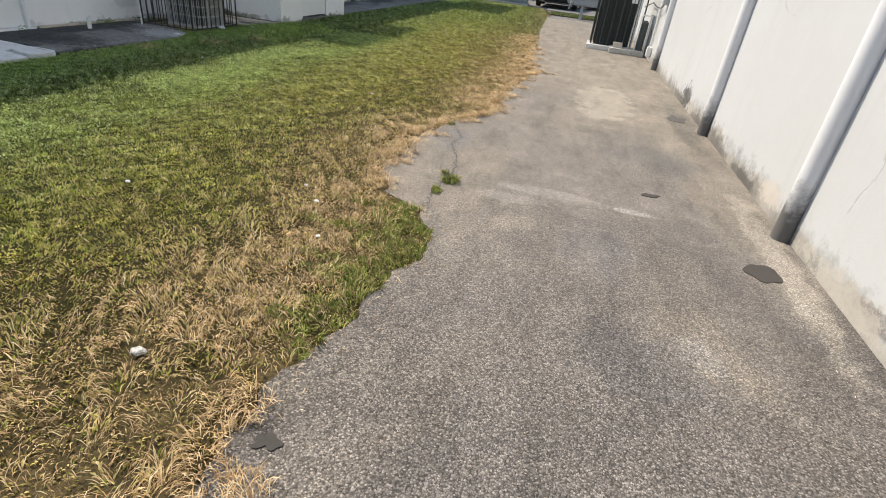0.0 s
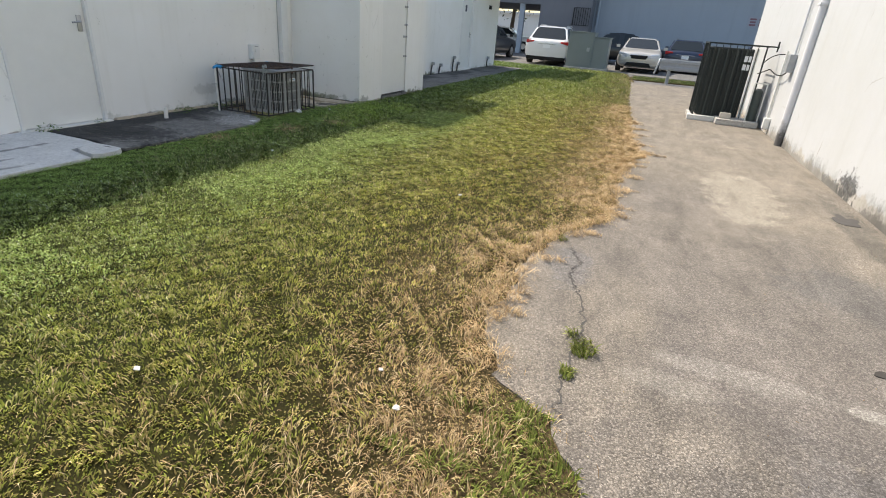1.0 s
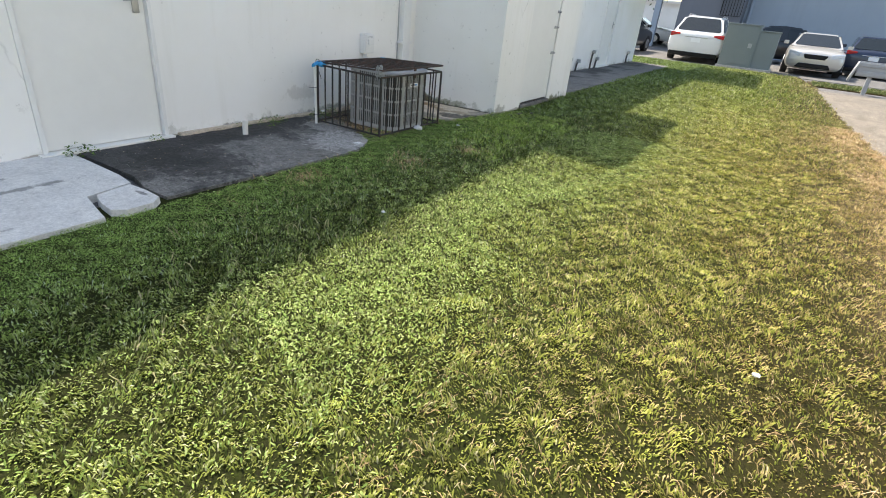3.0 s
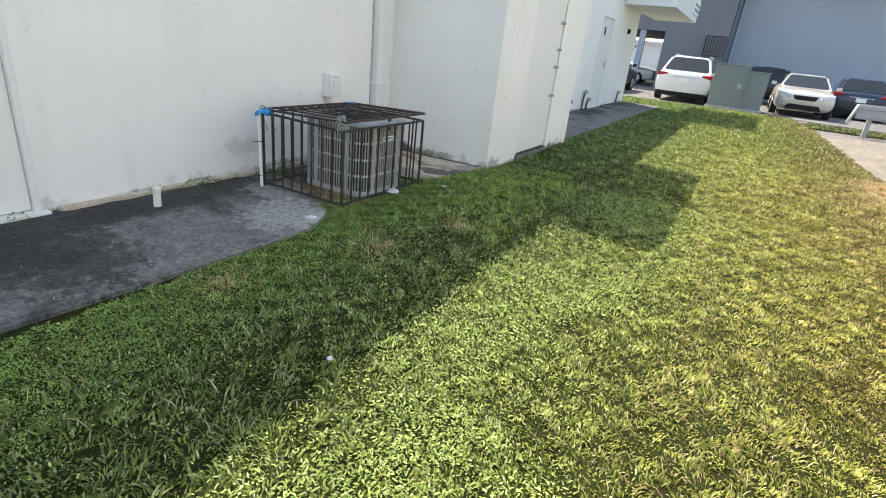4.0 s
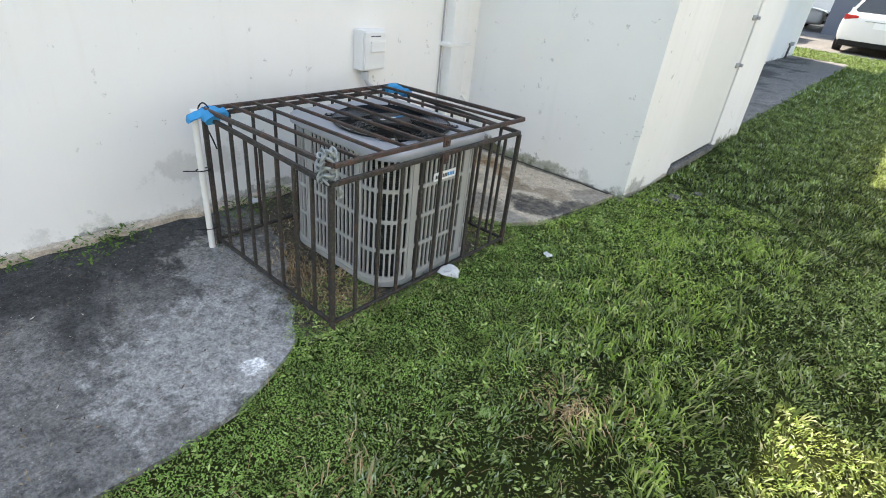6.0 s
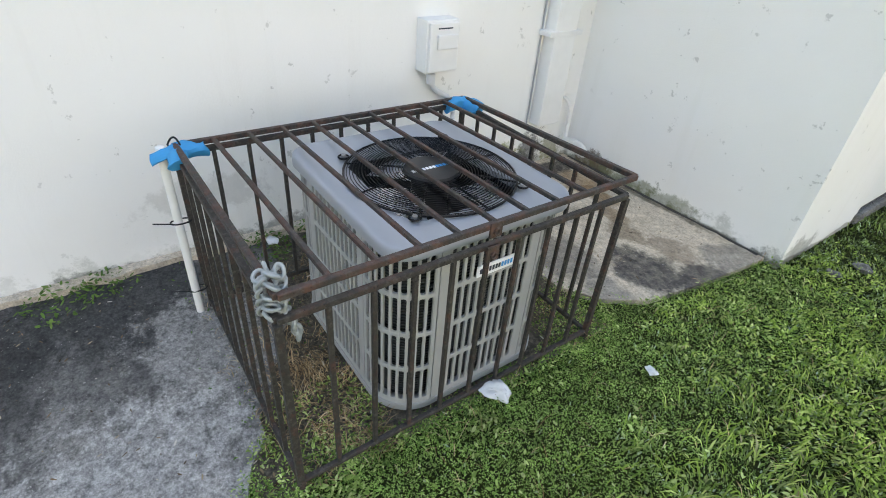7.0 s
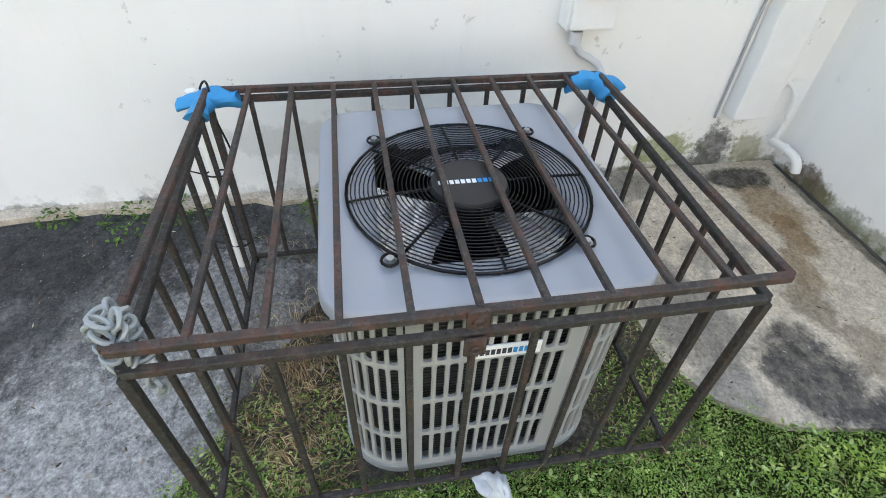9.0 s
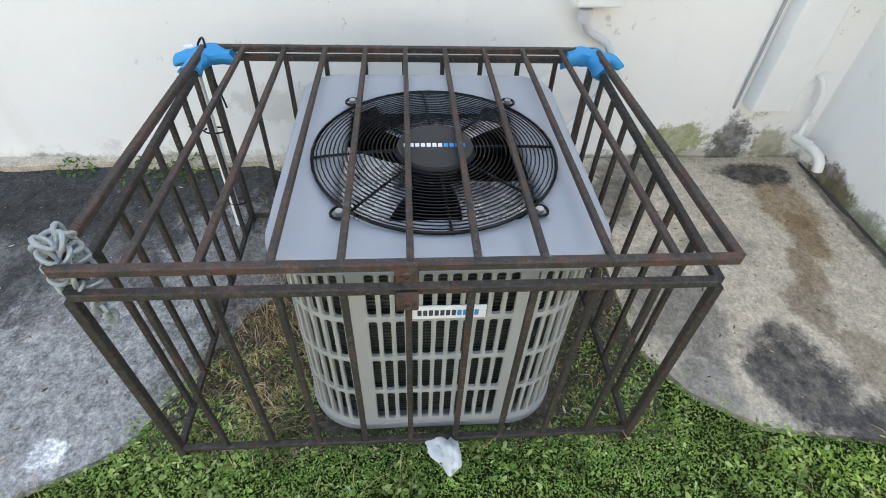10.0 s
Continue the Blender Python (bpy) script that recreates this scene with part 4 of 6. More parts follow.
    hub = part("hub_cap", rod((fx, fy, zt + 0.004), (fx, fy, zt + 0.017), 0.080, 0.075, 48), M["hub_grey"], guard, "round charcoal cap with a row of pale and blue marks", True)
    bars(hub, 11, 0.125, 0.0125, lambda u, v, deep: (fx - v, fy + u, zt + 0.017 + deep), M["label_white"])
    for sx, sy in ((1, 1), (1, -1), (-1, 1), (-1, -1)):
        a = math.atan2(sy * 0.92, sx)
        px, py = fx + (fr + 0.02) * math.cos(a), fy + (fr + 0.02) * math.sin(a)
        bm = hose([(px + 0.015 * math.cos(t), py + 0.015 * math.sin(t), zt + 0.006) for t in np.linspace(0, 6.283, 12, endpoint=False)], 0.003, 6, None, True)
        ear = part("guard_ear", bm, M["black_gloss"], ob, "black wire loop", True)
        part("bolt", rod((px, py, zt), (px, py, zt + 0.012), 0.009, 0.007, 12), M["steel"], ear, "steel bolt", True)
    # maker's plate on the front, as plain bars
    px, pz = x1 + 0.001, z0 + h * 0.735
    plate = part("name_plate", box(px, px + 0.004, cy - 0.052, cy + 0.080, pz, pz + 0.034, 0.001), M["label_white"], ob, "small white plate with dark and blue bars")
    bars(plate, 11, 0.112, 0.0145, lambda u, v, deep: (px + 0.004 + deep, cy + 0.013 + u, pz + 0.017 + v), M["ink"])
    return ob


UNIT = condenser(-5.417, 7.2935, 0.585, 0.634, 0.014, 0.571)

# the cage
CX0, CX1, CY0, CY1 = -5.845, -5.06, 6.725, 7.745       # outline
FOOT = 0.035


def slope(x, back, front):
    return back + (front - back) * (x - CX0) / (CX1 - CX0)


def rim_z(x):
    return slope(x, 0.574, 0.560)


def lid_z(x):
    """The lid lies close on the back rim and stands off at the front."""
    return slope(x, 0.597, 0.622)


def cage():
    ob = thing("security_cage", (-5.45, 7.23, 0), "rusty dark iron bar cage over the condenser, lid chained shut", "cage")
    w, h = 0.0115, 0.0158
    corners = ((CX1, CY0), (CX1, CY1), (CX0, CY1), (CX0, CY0))
    for (ax, ay), (bx, by) in zip(corners, corners[1:] + corners[:1]):
        part("rim", bar((ax, ay, rim_z(ax)), (bx, by, rim_z(bx)), h, bevel=0.002), M["rust"], ob)
        part("foot_rail", bar((ax, ay, FOOT), (bx, by, FOOT), 0.014, bevel=0.002), M["rust"], ob)
    nf, ns = 10, 8
    for i in range(nf + 1):
        y = CY0 + (CY1 - CY0) * i / nf
        for x in (CX0, CX1):
            post = i in (0, nf)
            part("post" if post else "upright", bar((x, y, -0.05 if post else FOOT), (x, y, rim_z(x) - 0.008), 0.017 if post else w, bevel=0.0015), M["rust"], ob)
    for i in range(1, ns):
        x = CX0 + (CX1 - CX0) * i / ns
        for y in (CY0, CY1):
            part("upright", bar((x, y, FOOT), (x, y, rim_z(x) - 0.008), w, bevel=0.0015), M["rust"], ob)
    lx0, lx1, ly0, ly1 = CX0 - 0.002, CX1 + 0.008, CY0 + 0.004, CY1 + 0.003
    lid = part("lid", bar((lx1, ly0, lid_z(lx1)), (lx1, ly1, lid_z(lx1)), h, bevel=0.002), M["rust_red"], ob, "hinged lid of rusty bars")
    for (ax, ay), (bx, by) in (((lx0, ly0), (lx0, ly1)), ((lx0, ly0), (lx1, ly0)), ((lx0, ly1), (lx1, ly1))):
        part("lid_frame", bar((ax, ay, lid_z(ax)), (bx, by, lid_z(bx)), h, bevel=0.002), M["rust_red"], lid)
    for i in range(1, nf):
        y = ly0 + (ly1 - ly0) * i / nf
        part("lid_bar", bar((lx0, y, lid_z(lx0) + 0.004), (lx1, y, lid_z(lx1) + 0.004), w, bevel=0.0015), M["rust_red"], lid)
    # hasp in the middle of the front
    for z, p in ((lid_z(lx1) - 0.004, lid), (rim_z(lx1) - 0.008, ob)):
        bm = box(lx1 + 0.006, lx1 + 0.012, 7.215, 7.251, z - 0.024, z + 0.016, 0.002)
        hose([(lx1 + 0.013, 7.233 + 0.008 * math.cos(t), z - 0.008 + 0.008 * math.sin(t)) for t in np.linspace(0, 6.283, 12, endpoint=False)], 0.0028, 6, bm, True)
        part("hasp", bm, M["rust_red"], p, "rusty lock eye")
    return ob


CAGE = cage()


def chain(at):
    """A knot of galvanised chain wound round the front corner."""
    rnd = random.Random(4)
    ob = thing("chain", at, "pale galvanised steel chain wound round the cage corner", "chain")
    x, y, z = at
    turns = [(x + (0.016 + 0.008 * math.sin(k * 0.11)) * math.cos(a), y + 0.02 * math.sin(a), z + 0.056 - 0.0038 * k) for k, a in ((k, k * 1.02) for k in range(28))]
    turns += [(x + 0.024 + 0.003 * math.sin(k), y + 0.024 + 0.003 * k, z - 0.052 - 0.015 * k) for k in range(4)]
    for k, c in enumerate(turns):
        L, W, r = 0.0142, 0.0085, 0.0040
        pts = [(W * math.cos(t), L * math.sin(t), 0) for t in np.linspace(0, 6.283, 14, endpoint=False)]
        a = k * 1.02
        if k < 28:
            m = Matrix.Translation(c) @ Euler((radians(60 if k % 2 else -25) + rnd.uniform(-0.4, 0.4), rnd.uniform(-0.3, 0.3), a)).to_matrix().to_4x4()
        else:
            m = Matrix.Translation(c) @ Euler((radians(90), 0, k * 1.5)).to_matrix().to_4x4()
        part("link", hose([m @ Vector(p) for p in pts], r, 7, None, True), M["chain"], ob, smooth=True)
    return ob


chain((CX1 - 0.028, CY0 + 0.006, 0.602))


def foam_pad(x, y, side):
    """A torn length of foam tube wrapped round a corner of the rim, under the lid."""
    bm = bmesh.new()
    rnd = random.Random(int(y * 100))
    z = rim_z(x) + 0.012
    arms = (((0.0, 0.0, 0.0), (0.05, 0.004 * side, -0.002), (0.09, 0.006 * side, -0.016)), ((0.012, 0.0, 0.002), (0.008, -0.045 * side, 0.004), (0.006, -0.082 * side, 0.006)), ((0.012, 0.0, 0.0), (0.014, 0.035 * side, -0.004), (0.01, 0.066 * side, -0.008)))
    for a, m, e in arms:
        pts = [Vector((x, y, z)) + p for p in arc(a, m, e, 7)]
        b = hose(pts, 0.026, 14)
        for v in b.verts:
            v.co += Vector((noise.noise(v.co * 26), noise.noise(v.co * 26 + Vector((5, 0, 0))), noise.noise(v.co * 26 + Vector((0, 5, 0))))) * 0.016
            v.co.z = z + (v.co.z - z) * 0.8 - 1.6 * (v.co.y - y) ** 2
        merge(bm, b)
    return solid("foam_pad", bm, M["foam"], "torn bright blue foam tube padding on the cage lid corner", "foam pad", group="foam pads on the cage", smooth=True)


foam_pad(CX0, CY0, -1)
foam_pad(CX0, CY1, 1)

# white plastic pole tied to the back corner post
ob = thing("plastic_pole", (CX0 + 0.005, 6.685, 0), "thin white plastic pole tied to the cage corner", "pole")
part("tube", rod((CX0 + 0.012, 6.685, 0.0), (CX0 - 0.004, 6.69, 0.6), 0.0125, seg=14), M["pvc"], ob, smooth=True)
for z in (0.10, 0.36):
    bm = hose([(CX0 + 0.004 + 0.017 * math.cos(t), 6.695 + 0.03 * math.sin(t), z) for t in np.linspace(0, 6.283, 14, endpoint=False)], 0.0025, 5, None, True)
    rod((CX0 + 0.01, 6.67, z), (CX0 - 0.01, 6.62, z + 0.004), 0.002, bm=bm)
    part("cable_tie", bm, M["black"], ob)
bm = hose(arc((CX0 + 0.02, 6.74, 0.6), (CX0 - 0.015, 6.735, 0.64), (CX0 - 0.012, 6.712, 0.6), 8) + arc((CX0 - 0.01, 6.715, 0.57), (CX0 + 0.01, 6.74, 0.5), (CX0 + 0.02, 6.752, 0.44), 6), 0.003, 6)
solid("wire", bm, M["black"], "short black wire looped over the cage corner", "wire", smooth=True)

# disconnect box and its conduit on the wall
ob = thing("disconnect_box", (WX, 7.835, 0.6), "white electrical disconnect box on the stucco wall", "electrical box")
part("body", box(WX, WX + 0.075, 7.745, 7.905, 0.612, 0.82, 0.006), M["white_paint"], ob)
part("cover", box(WX + 0.075, WX + 0.092, 7.753, 7.897, 0.62, 0.812, 0.006), M["white_paint"], ob)
part("flap", box(WX + 0.092, WX + 0.104, 7.785, 7.885, 0.71, 0.768, 0.005), M["white_paint"], ob, "raised pull flap")
part("sticker", box(WX + 0.092, WX + 0.0935, 7.79, 7.86, 0.788, 0.793), M["ink"], ob)
bm = hose(arc((WX + 0.04, 7.80, 0.6), (WX + 0.04, 7.80, 0.53), (WX + 0.03, 7.86, 0.51), 6) + arc((WX + 0.03, 7.88, 0.505), (WX + 0.06, 7.96, 0.44), (WX + 0.05, 7.9, 0.3), 8)[1:] + [(-5.9, 7.65, 0.2), (-5.8, 7.55, 0.18)], 0.012, 10)
part("conduit", bm, M["grey_pipe"], ob, "grey flexible conduit", True)
part("gland", rod((WX + 0.04, 7.80, 0.56), (WX + 0.04, 7.80, 0.6), 0.02), M["grey_pipe"], ob, smooth=True)

# line-set cover, drain pipes
ob = thing("downspout", (WX, 8.555, 0.26), "white painted rectangular downspout with a strap, ending above the pad", "downspout")
part("tube", box(WX, WX + 0.075, 8.48, 8.63, 0.26, TOP - 0.3, 0.008), M["white_paint"], ob)
for z in (0.72, 1.9):
    part("strap", box(WX, WX + 0.08, 8.445, 8.665, z - 0.012, z + 0.012, 0.004), M["white_paint"], ob)
part("cable", rod((WX + 0.008, 8.457, 0.24), (WX + 0.006, 8.457, TOP - 0.4), 0.005), M["galv"], ob, "grey cable beside the tube")
ob = thing("drain_pipe", (WX, 8.76, 0.0), "white plastic condensate drain with an elbow, stained below", "pipe")
bm = hose(arc((WX - 0.02, 8.72, 0.36), (WX + 0.04, 8.72, 0.38), (WX + 0.04, 8.74, 0.31), 6) + arc((WX + 0.04, 8.745, 0.27), (WX + 0.035, 8.75, 0.17), (WX + 0.06, 8.735, 0.13), 6), 0.009, 10)
part("pipe", bm, M["wall_shade"], ob, "painted bent pipe", True)
bm = hose([(-6.15, 8.738, 0.135), (-6.085, 8.742, 0.142)] + arc((-6.06, 8.744, 0.142), (-6.0, 8.752, 0.146), (-5.995, 8.757, 0.088), 6), 0.018, 12)
rod((-6.09, 8.7418, 0.1415), (-6.065, 8.744, 0.142), 0.0215, bm=bm, seg=14)
part("elbow", bm, M["pvc"], ob, "clean white plastic elbow", True)

solid("pipe_stub", hose(arc((-5.89, 5.87, -0.02), (-5.89, 5.87, 0.05), (-5.885, 5.87, 0.10), 3) + [(-5.88, 5.872, 0.135)], 0.024, 14), M["pvc"], "short white plastic pipe stub standing in the dark pad", "pipe", smooth=True)

# plastic bag scrap at the foot of the cage
rnd = random.Random(8)
bm = bmesh.new()
bmesh.ops.create_icosphere(bm, subdivisions=4, radius=1)
for v in bm.verts:
    k = 1 + 0.45 * noise.noise(v.co * 1.1) + 0.16 * noise.noise(v.co * 2.6) + 0.05 * noise.noise(v.co * 8)
    tail = max(0.0, -v.co.y) ** 2
    v.co = Vector((-5.015 + v.co.x * 0.036 * k - 0.03 * tail, 7.322 + v.co.y * (0.022 + 0.03 * tail) * k, 0.034 + v.co.z * 0.026 * k * (1 - 0.6 * tail)))
solid("plastic_bag", bm, M["bag"], "crumpled clear-white plastic scrap at the cage's foot", "litter", smooth=True)


# ---- along the sunlit wall ----
def downpipe(y, boot):
    ob = thing("downpipe", (RX, y, 0), "grey painted round downpipe with a blackened foot" if boot else "grey-white painted round downpipe on the sunlit wall", "downpipe", "downpipes on the sunlit wall")
    r = 0.06
    part("tube", rod((RX - 0.03, y, 0.0), (RX - 0.03, y, 5.0), r, seg=20), M["downpipe"], ob, smooth=True)
    for z in (1.9, 3.8):
        part("strap", box(RX - r - 0.04, RX, y - r - 0.02, y + r + 0.02, z, z + 0.03, 0.004), M["grey_pipe"], ob)
    return ob


for yy, boot in ((3.3, True), (5.72, True), (10.1, False)):
    downpipe(yy, boot)

# caged tall unit against the sunlit wall
def tall_unit():
    ob = thing("caged_condenser", (0.85, 12.6, 0), "tall black-green caged condenser on a block plinth by the sunlit wall", "air conditioner")
    x0, x1, y0, y1, z1 = 0.42, 1.12, 12.2, 12.95, 1.32
    part("plinth", box(0.74, 1.42, 11.75, 12.3, 0.0, 0.10, 0.012), M["pad_pale"], ob, "pale concrete plinth")
    part("base", box(0.3, 1.14, 12.1, 13.0, 0.0, 0.07, 0.01), M["pad_pale"], ob)
    part("body", box(x0, x1, y0 + 0.02, y1, 0.08, z1 - 0.03, 0.03), M["lid_green"], ob)
    for i in range(9):
        x = x0 + 0.04 + (x1 - x0 - 0.08) * i / 8
        part("fin", box(x - 0.012, x + 0.012, y0 - 0.015, y0 + 0.02, 0.1, z1 - 0.05, 0.004), M["fin"] if i % 2 else M["lid_green"], ob)
    for i in range(8):
        y = y0 + 0.05 + 0.65 * i / 7
        part("fin", box(x0 - 0.015, x0 + 0.01, y - 0.012, y + 0.012, 0.1, z1 - 0.05, 0.004), M["lid_green"], ob)
    cage_ = part("cage_frame", box(x0 - 0.07, x0 - 0.045, y0 - 0.07, y0 - 0.045, 0.02, z1 + 0.03), M["lid_green"], ob, "black iron frame")
    X0, X1, Y0, Y1 = x0 - 0.06, RX - 0.03, y0 - 0.06, y1 + 0.05
    for a, b in (((X0, Y0, z1 + .03), (X1, Y0, z1 + .03)), ((X0, Y1, z1 + .03), (X1, Y1, z1 + .03)), ((X0, Y0, z1 + .03), (X0, Y1, z1 + .03)), ((X0, Y1, .02), (X0, Y1, z1 + .03)), ((X0, Y0, .08), (X1 - .2, Y0, .08)), ((X1 - .18, Y0, .1), (X1 - .18, Y0, z1 + .03)), ((X0, Y0, .05), (X0, Y1, .05))):
        part("frame_bar", bar(a, b, 0.024), M["lid_green"], cage_)
    for i in range(1, 8):
        x = X0 + (X1 - 0.2 - X0) * i / 8
        part("frame_bar", bar((x, Y0, 0.08), (x, Y0, z1 + 0.03), 0.012), M["lid_green"], cage_)
        y = Y0 + (Y1 - Y0) * i / 8
        part("frame_bar", bar((X0, y, 0.05), (X0, y, z1 + 0.03), 0.012), M["lid_green"], cage_)
        part("frame_bar", bar((x, Y0, z1 + 0.03), (x, Y1, z1 + 0.03), 0.012), M["lid_green"], cage_)
    for z in (0.93, 1.07):
        part("notice", box(0.98, 1.09, y0 - 0.024, y0 - 0.019, z, z + 0.10), M["label_white"], ob, "small white notice")
    part("end_post", box(1.135, 1.185, y0 - 0.01, y0 + 0.04, 0.09, z1 - 0.02, 0.006), M["pvc"], ob, "pale sheet-metal end post")
    part("sill", box(0.27, 0.74, 12.0, 12.18, 0.0, 0.09, 0.012), M["kerb"], ob, "pale concrete sill")
    part("bracket", bar((X1 - 0.18, Y0, z1 + 0.03), (X1, Y0, z1 + 0.03), 0.022), M["lid_green"], cage_)
    part("bracket", bar((X1 - 0.02, Y0, z1 - 0.05), (X1 - 0.02, Y0, z1 + 0.12), 0.022), M["lid_green"], cage_)
    return ob


tall_unit()
solid("block", box(0.80, 0.98, 11.86, 11.96, 0.10, 0.2, 0.008), M["brick_pale"], "pale loose block lying on the plinth", "block")
ob = thing("tank", (1.3, 12.0, 0.1), "slim dark upright tank in a pale frame beside the caged unit", "tank")
part("shell", rod((1.32, 11.98, 0.1), (1.32, 11.98, 0.62), 0.07, seg=20), M["fin"], ob, smooth=True)
part("cap", rod((1.32, 11.98, 0.62), (1.32, 11.98, 0.66), 0.07, 0.035, 20), M["fin"], ob, smooth=True)
for x in (1.225, 1.42):
    part("frame_post", bar((x, 11.94, 0.1), (x, 11.94, 0.74), 0.02), M["pvc"], ob)
part("frame_post", bar((1.215, 11.94, 0.75), (1.43, 11.94, 0.75), 0.02), M["pvc"], ob)
ob = thing("service_box", (RX, 10.9, 1.1), "grey electrical service box with pipes on the sunlit wall", "electrical box")
part("body", box(RX - 0.1, RX, 10.78, 10.96, 1.0, 1.26, 0.006), M["galv"], ob)
part("pipe", rod((RX - 0.03, 10.87, 1.26), (RX - 0.03, 10.87, 3.4), 0.016), M["grey_pipe"], ob, smooth=True)
part("pipe", hose(arc((RX - 0.05, 10.9, 1.02), (RX - 0.06, 11.2, 0.85), (RX - 0.15, 11.7, 1.0), 8) + [(RX - 0.25, 12.1, 0.9)], 0.009), M["black"], ob, "black flexible pipe", True)
part("pipe", rod((RX - 0.03, 11.4, 0.05), (RX - 0.03, 11.4, 1.3), 0.02), M["pvc"], ob, smooth=True)
part("pipe", hose(arc((RX - 0.02, 11.55, 1.25), (RX - 0.2, 11.55, 1.25), (RX - 0.25, 11.8, 1.1), 6), 0.008), M["black"], ob, smooth=True)
part("valve", box(RX - 0.1, RX, 11.2, 11.3, 0.08, 0.26, 0.02), M["pvc"], ob)

# ---- pipes on the far shaded wall ----
for y, h in ((14.9, 0.28), (15.5, 0.22), (16.6, 0.4), (17.0, 0.22), (20.2, 0.3)):
    ob = thing("wall_tap", (WX, y, 0), "dark pipe and tap low on the far wall", "tap", "taps on the far wall")
    part("pipe", hose(arc((WX + 0.05, y, 0.0), (WX + 0.05, y, h * 0.9), (WX + 0.05, y + 0.1, h), 6) + [(WX, y + 0.16, h)], 0.022), M["grime"], ob, smooth=True)
    part("tap", box(WX + 0.03, WX + 0.11, y + 0.04, y + 0.12, h - 0.02, h + 0.06, 0.012), M["steel"], ob)
ob = thing("wall_conduit", (WX, 12.7, 0), "white painted conduit running up the far wall", "conduit")
part("tube", rod((WX + 0.02, 12.7, 0.0), (WX + 0.02, 12.7, 3.2), 0.02), M["white_paint"], ob, smooth=True)
part("clamp", box(WX, WX + 0.045, 12.66, 12.74, 1.2, 1.24), M["steel"], ob)
bm = box(WX, WX + 0.06, 20.0, 20.16, 1.9, 2.02, 0.006)
solid("wall_lamp", bm, M["black"], "small dark wall lamp near the building corner", "lamp")

# ---- balcony with a red roof at the far end ----
ob = thing("balcony", (-5.6, 21.2, 2.55), "white boxed balcony with a red sloping roof", "balcony")
part("parapet", box(WX + 0.002, -4.93, 19.0, 23.8, 2.55, 3.42, 0.01), M["white_paint"], ob)
part("fascia", box(WX + 0.002, -4.9, 18.97, 23.83, 3.34, 3.46, 0.01), M["white_paint"], ob)
bm = bmesh.new()
v = [bm.verts.new(p) for p in ((WX, 18.95, 3.46), (-4.86, 18.95, 3.46), (-4.86, 23.9, 3.46), (WX, 23.9, 3.46), (WX, 19.6, 3.78), (-5.6, 19.6, 3.78), (-5.6, 23.3, 3.78), (WX, 23.3, 3.78))]
for f in ((0, 1, 5, 4), (1, 2, 6, 5), (2, 3, 7, 6), (4, 5, 6, 7), (3, 2, 1, 0), (0, 4, 7, 3)):
    bm.faces.new([v[i] for i in f])
roof = part("roof", bm, M["roof_red"], ob, "red painted sloping roof")
for i in range(16):
    y = 19.1 + 4.6 * i / 15
    part("batten", bar((-4.87, y, 3.47), (-5.58, 19.65 + 3.6 * i / 15, 3.79), 0.03), M["roof_red"], roof)
sg = part("sign_board", box(-4.93, -4.89, 22.2, 23.6, 2.72, 3.12, 0.005), M["label_white"], ob, "white sign board with faded lettering")
for k in range(2):
    part("bar", box(-4.888, -4.884, 22.3, 23.5, 2.80 + 0.14 * k, 2.86 + 0.14 * k), M["cabinet_green"], sg)

# ---- far buildings ----
ob = thing("blue_building", (4, 38, 0), "pale blue-grey building with an overhanging upper storey", "building")
part("wall", box(-4.5, 18, 37.0, 46, -0.2, 5.76), M["far_blue"], ob)
part("upper_storey", box(-4.4, 18.2, 36.1, 46.2, 5.76, 10.5), M["far_blue"], ob)
part("drip_edge", box(-4.45, 18.25, 36.02, 36.1, 5.7, 5.9), M["white_paint"], ob)
w = part("vent", box(4.5, 5.75, 36.95, 37.0, 4.4, 5.2), M["far_grey"], ob, "grey louvred vent")
for k in range(6):
    part("slat", box(4.54, 5.71, 36.93, 36.96, 4.46 + 0.12 * k, 4.51 + 0.12 * k), M["galv"], w)
part("pipe", rod((-4.28, 36.95, 0), (-4.28, 36.95, 10), 0.08), M["far_blue"], ob, smooth=True)
sg = thing("warning_sign", (4.5, 36.98, 2.7), "pale sign with dark red lettering on the blue-grey wall", "sign")
part("board", box(4.02, 4.95, 36.96, 36.99, 2.43, 2.94), M["sign_board"], sg)
for k, (c0, c1) in enumerate(((4.1, 4.42), (4.12, 4.4), (4.1, 4.42))):
    for off in (0.0, 0.46):
        part("bar", box(c0 + off, c1 + off, 36.95, 36.96, 2.49 + 0.15 * k, 2.58 + 0.15 * k), M["ink_red"], sg)
ob = thing("grey_building", (-7, 36, 0), "dark grey building over a carport with pale posts", "building")
part("wall", box(-7.55, -4.5, 35.4, 46, -0.2, 10.5), M["far_grey"], ob)
part("upper_storey", box(-18, -7.55, 35.4, 46, 2.85, 10.5), M["far_grey"], ob)
for x in (-10.6, -8.7, -14):
    part("post", box(x - 0.15, x + 0.15, 35.5, 35.8, 0, 2.85), M["far_blue"], ob, "pale square post")
fr = part("grille", bar((-5.5, 35.3, 1.85), (-5.5, 35.3, 2.8), 0.045), M["black"], ob, "black iron window grille")
for x, z, x2, z2 in [(-4.56, 1.85, -4.56, 2.8), (-5.5, 1.85, -4.56, 1.85), (-5.5, 2.8, -4.56, 2.8)] + [(-5.5 + 0.134 * k, 1.85, -5.5 + 0.134 * k, 2.8) for k in range(1, 7)]:
    part("grille_bar", bar((x, 35.3, z), (x2, 35.3, z2), 0.026), M["black"], fr)
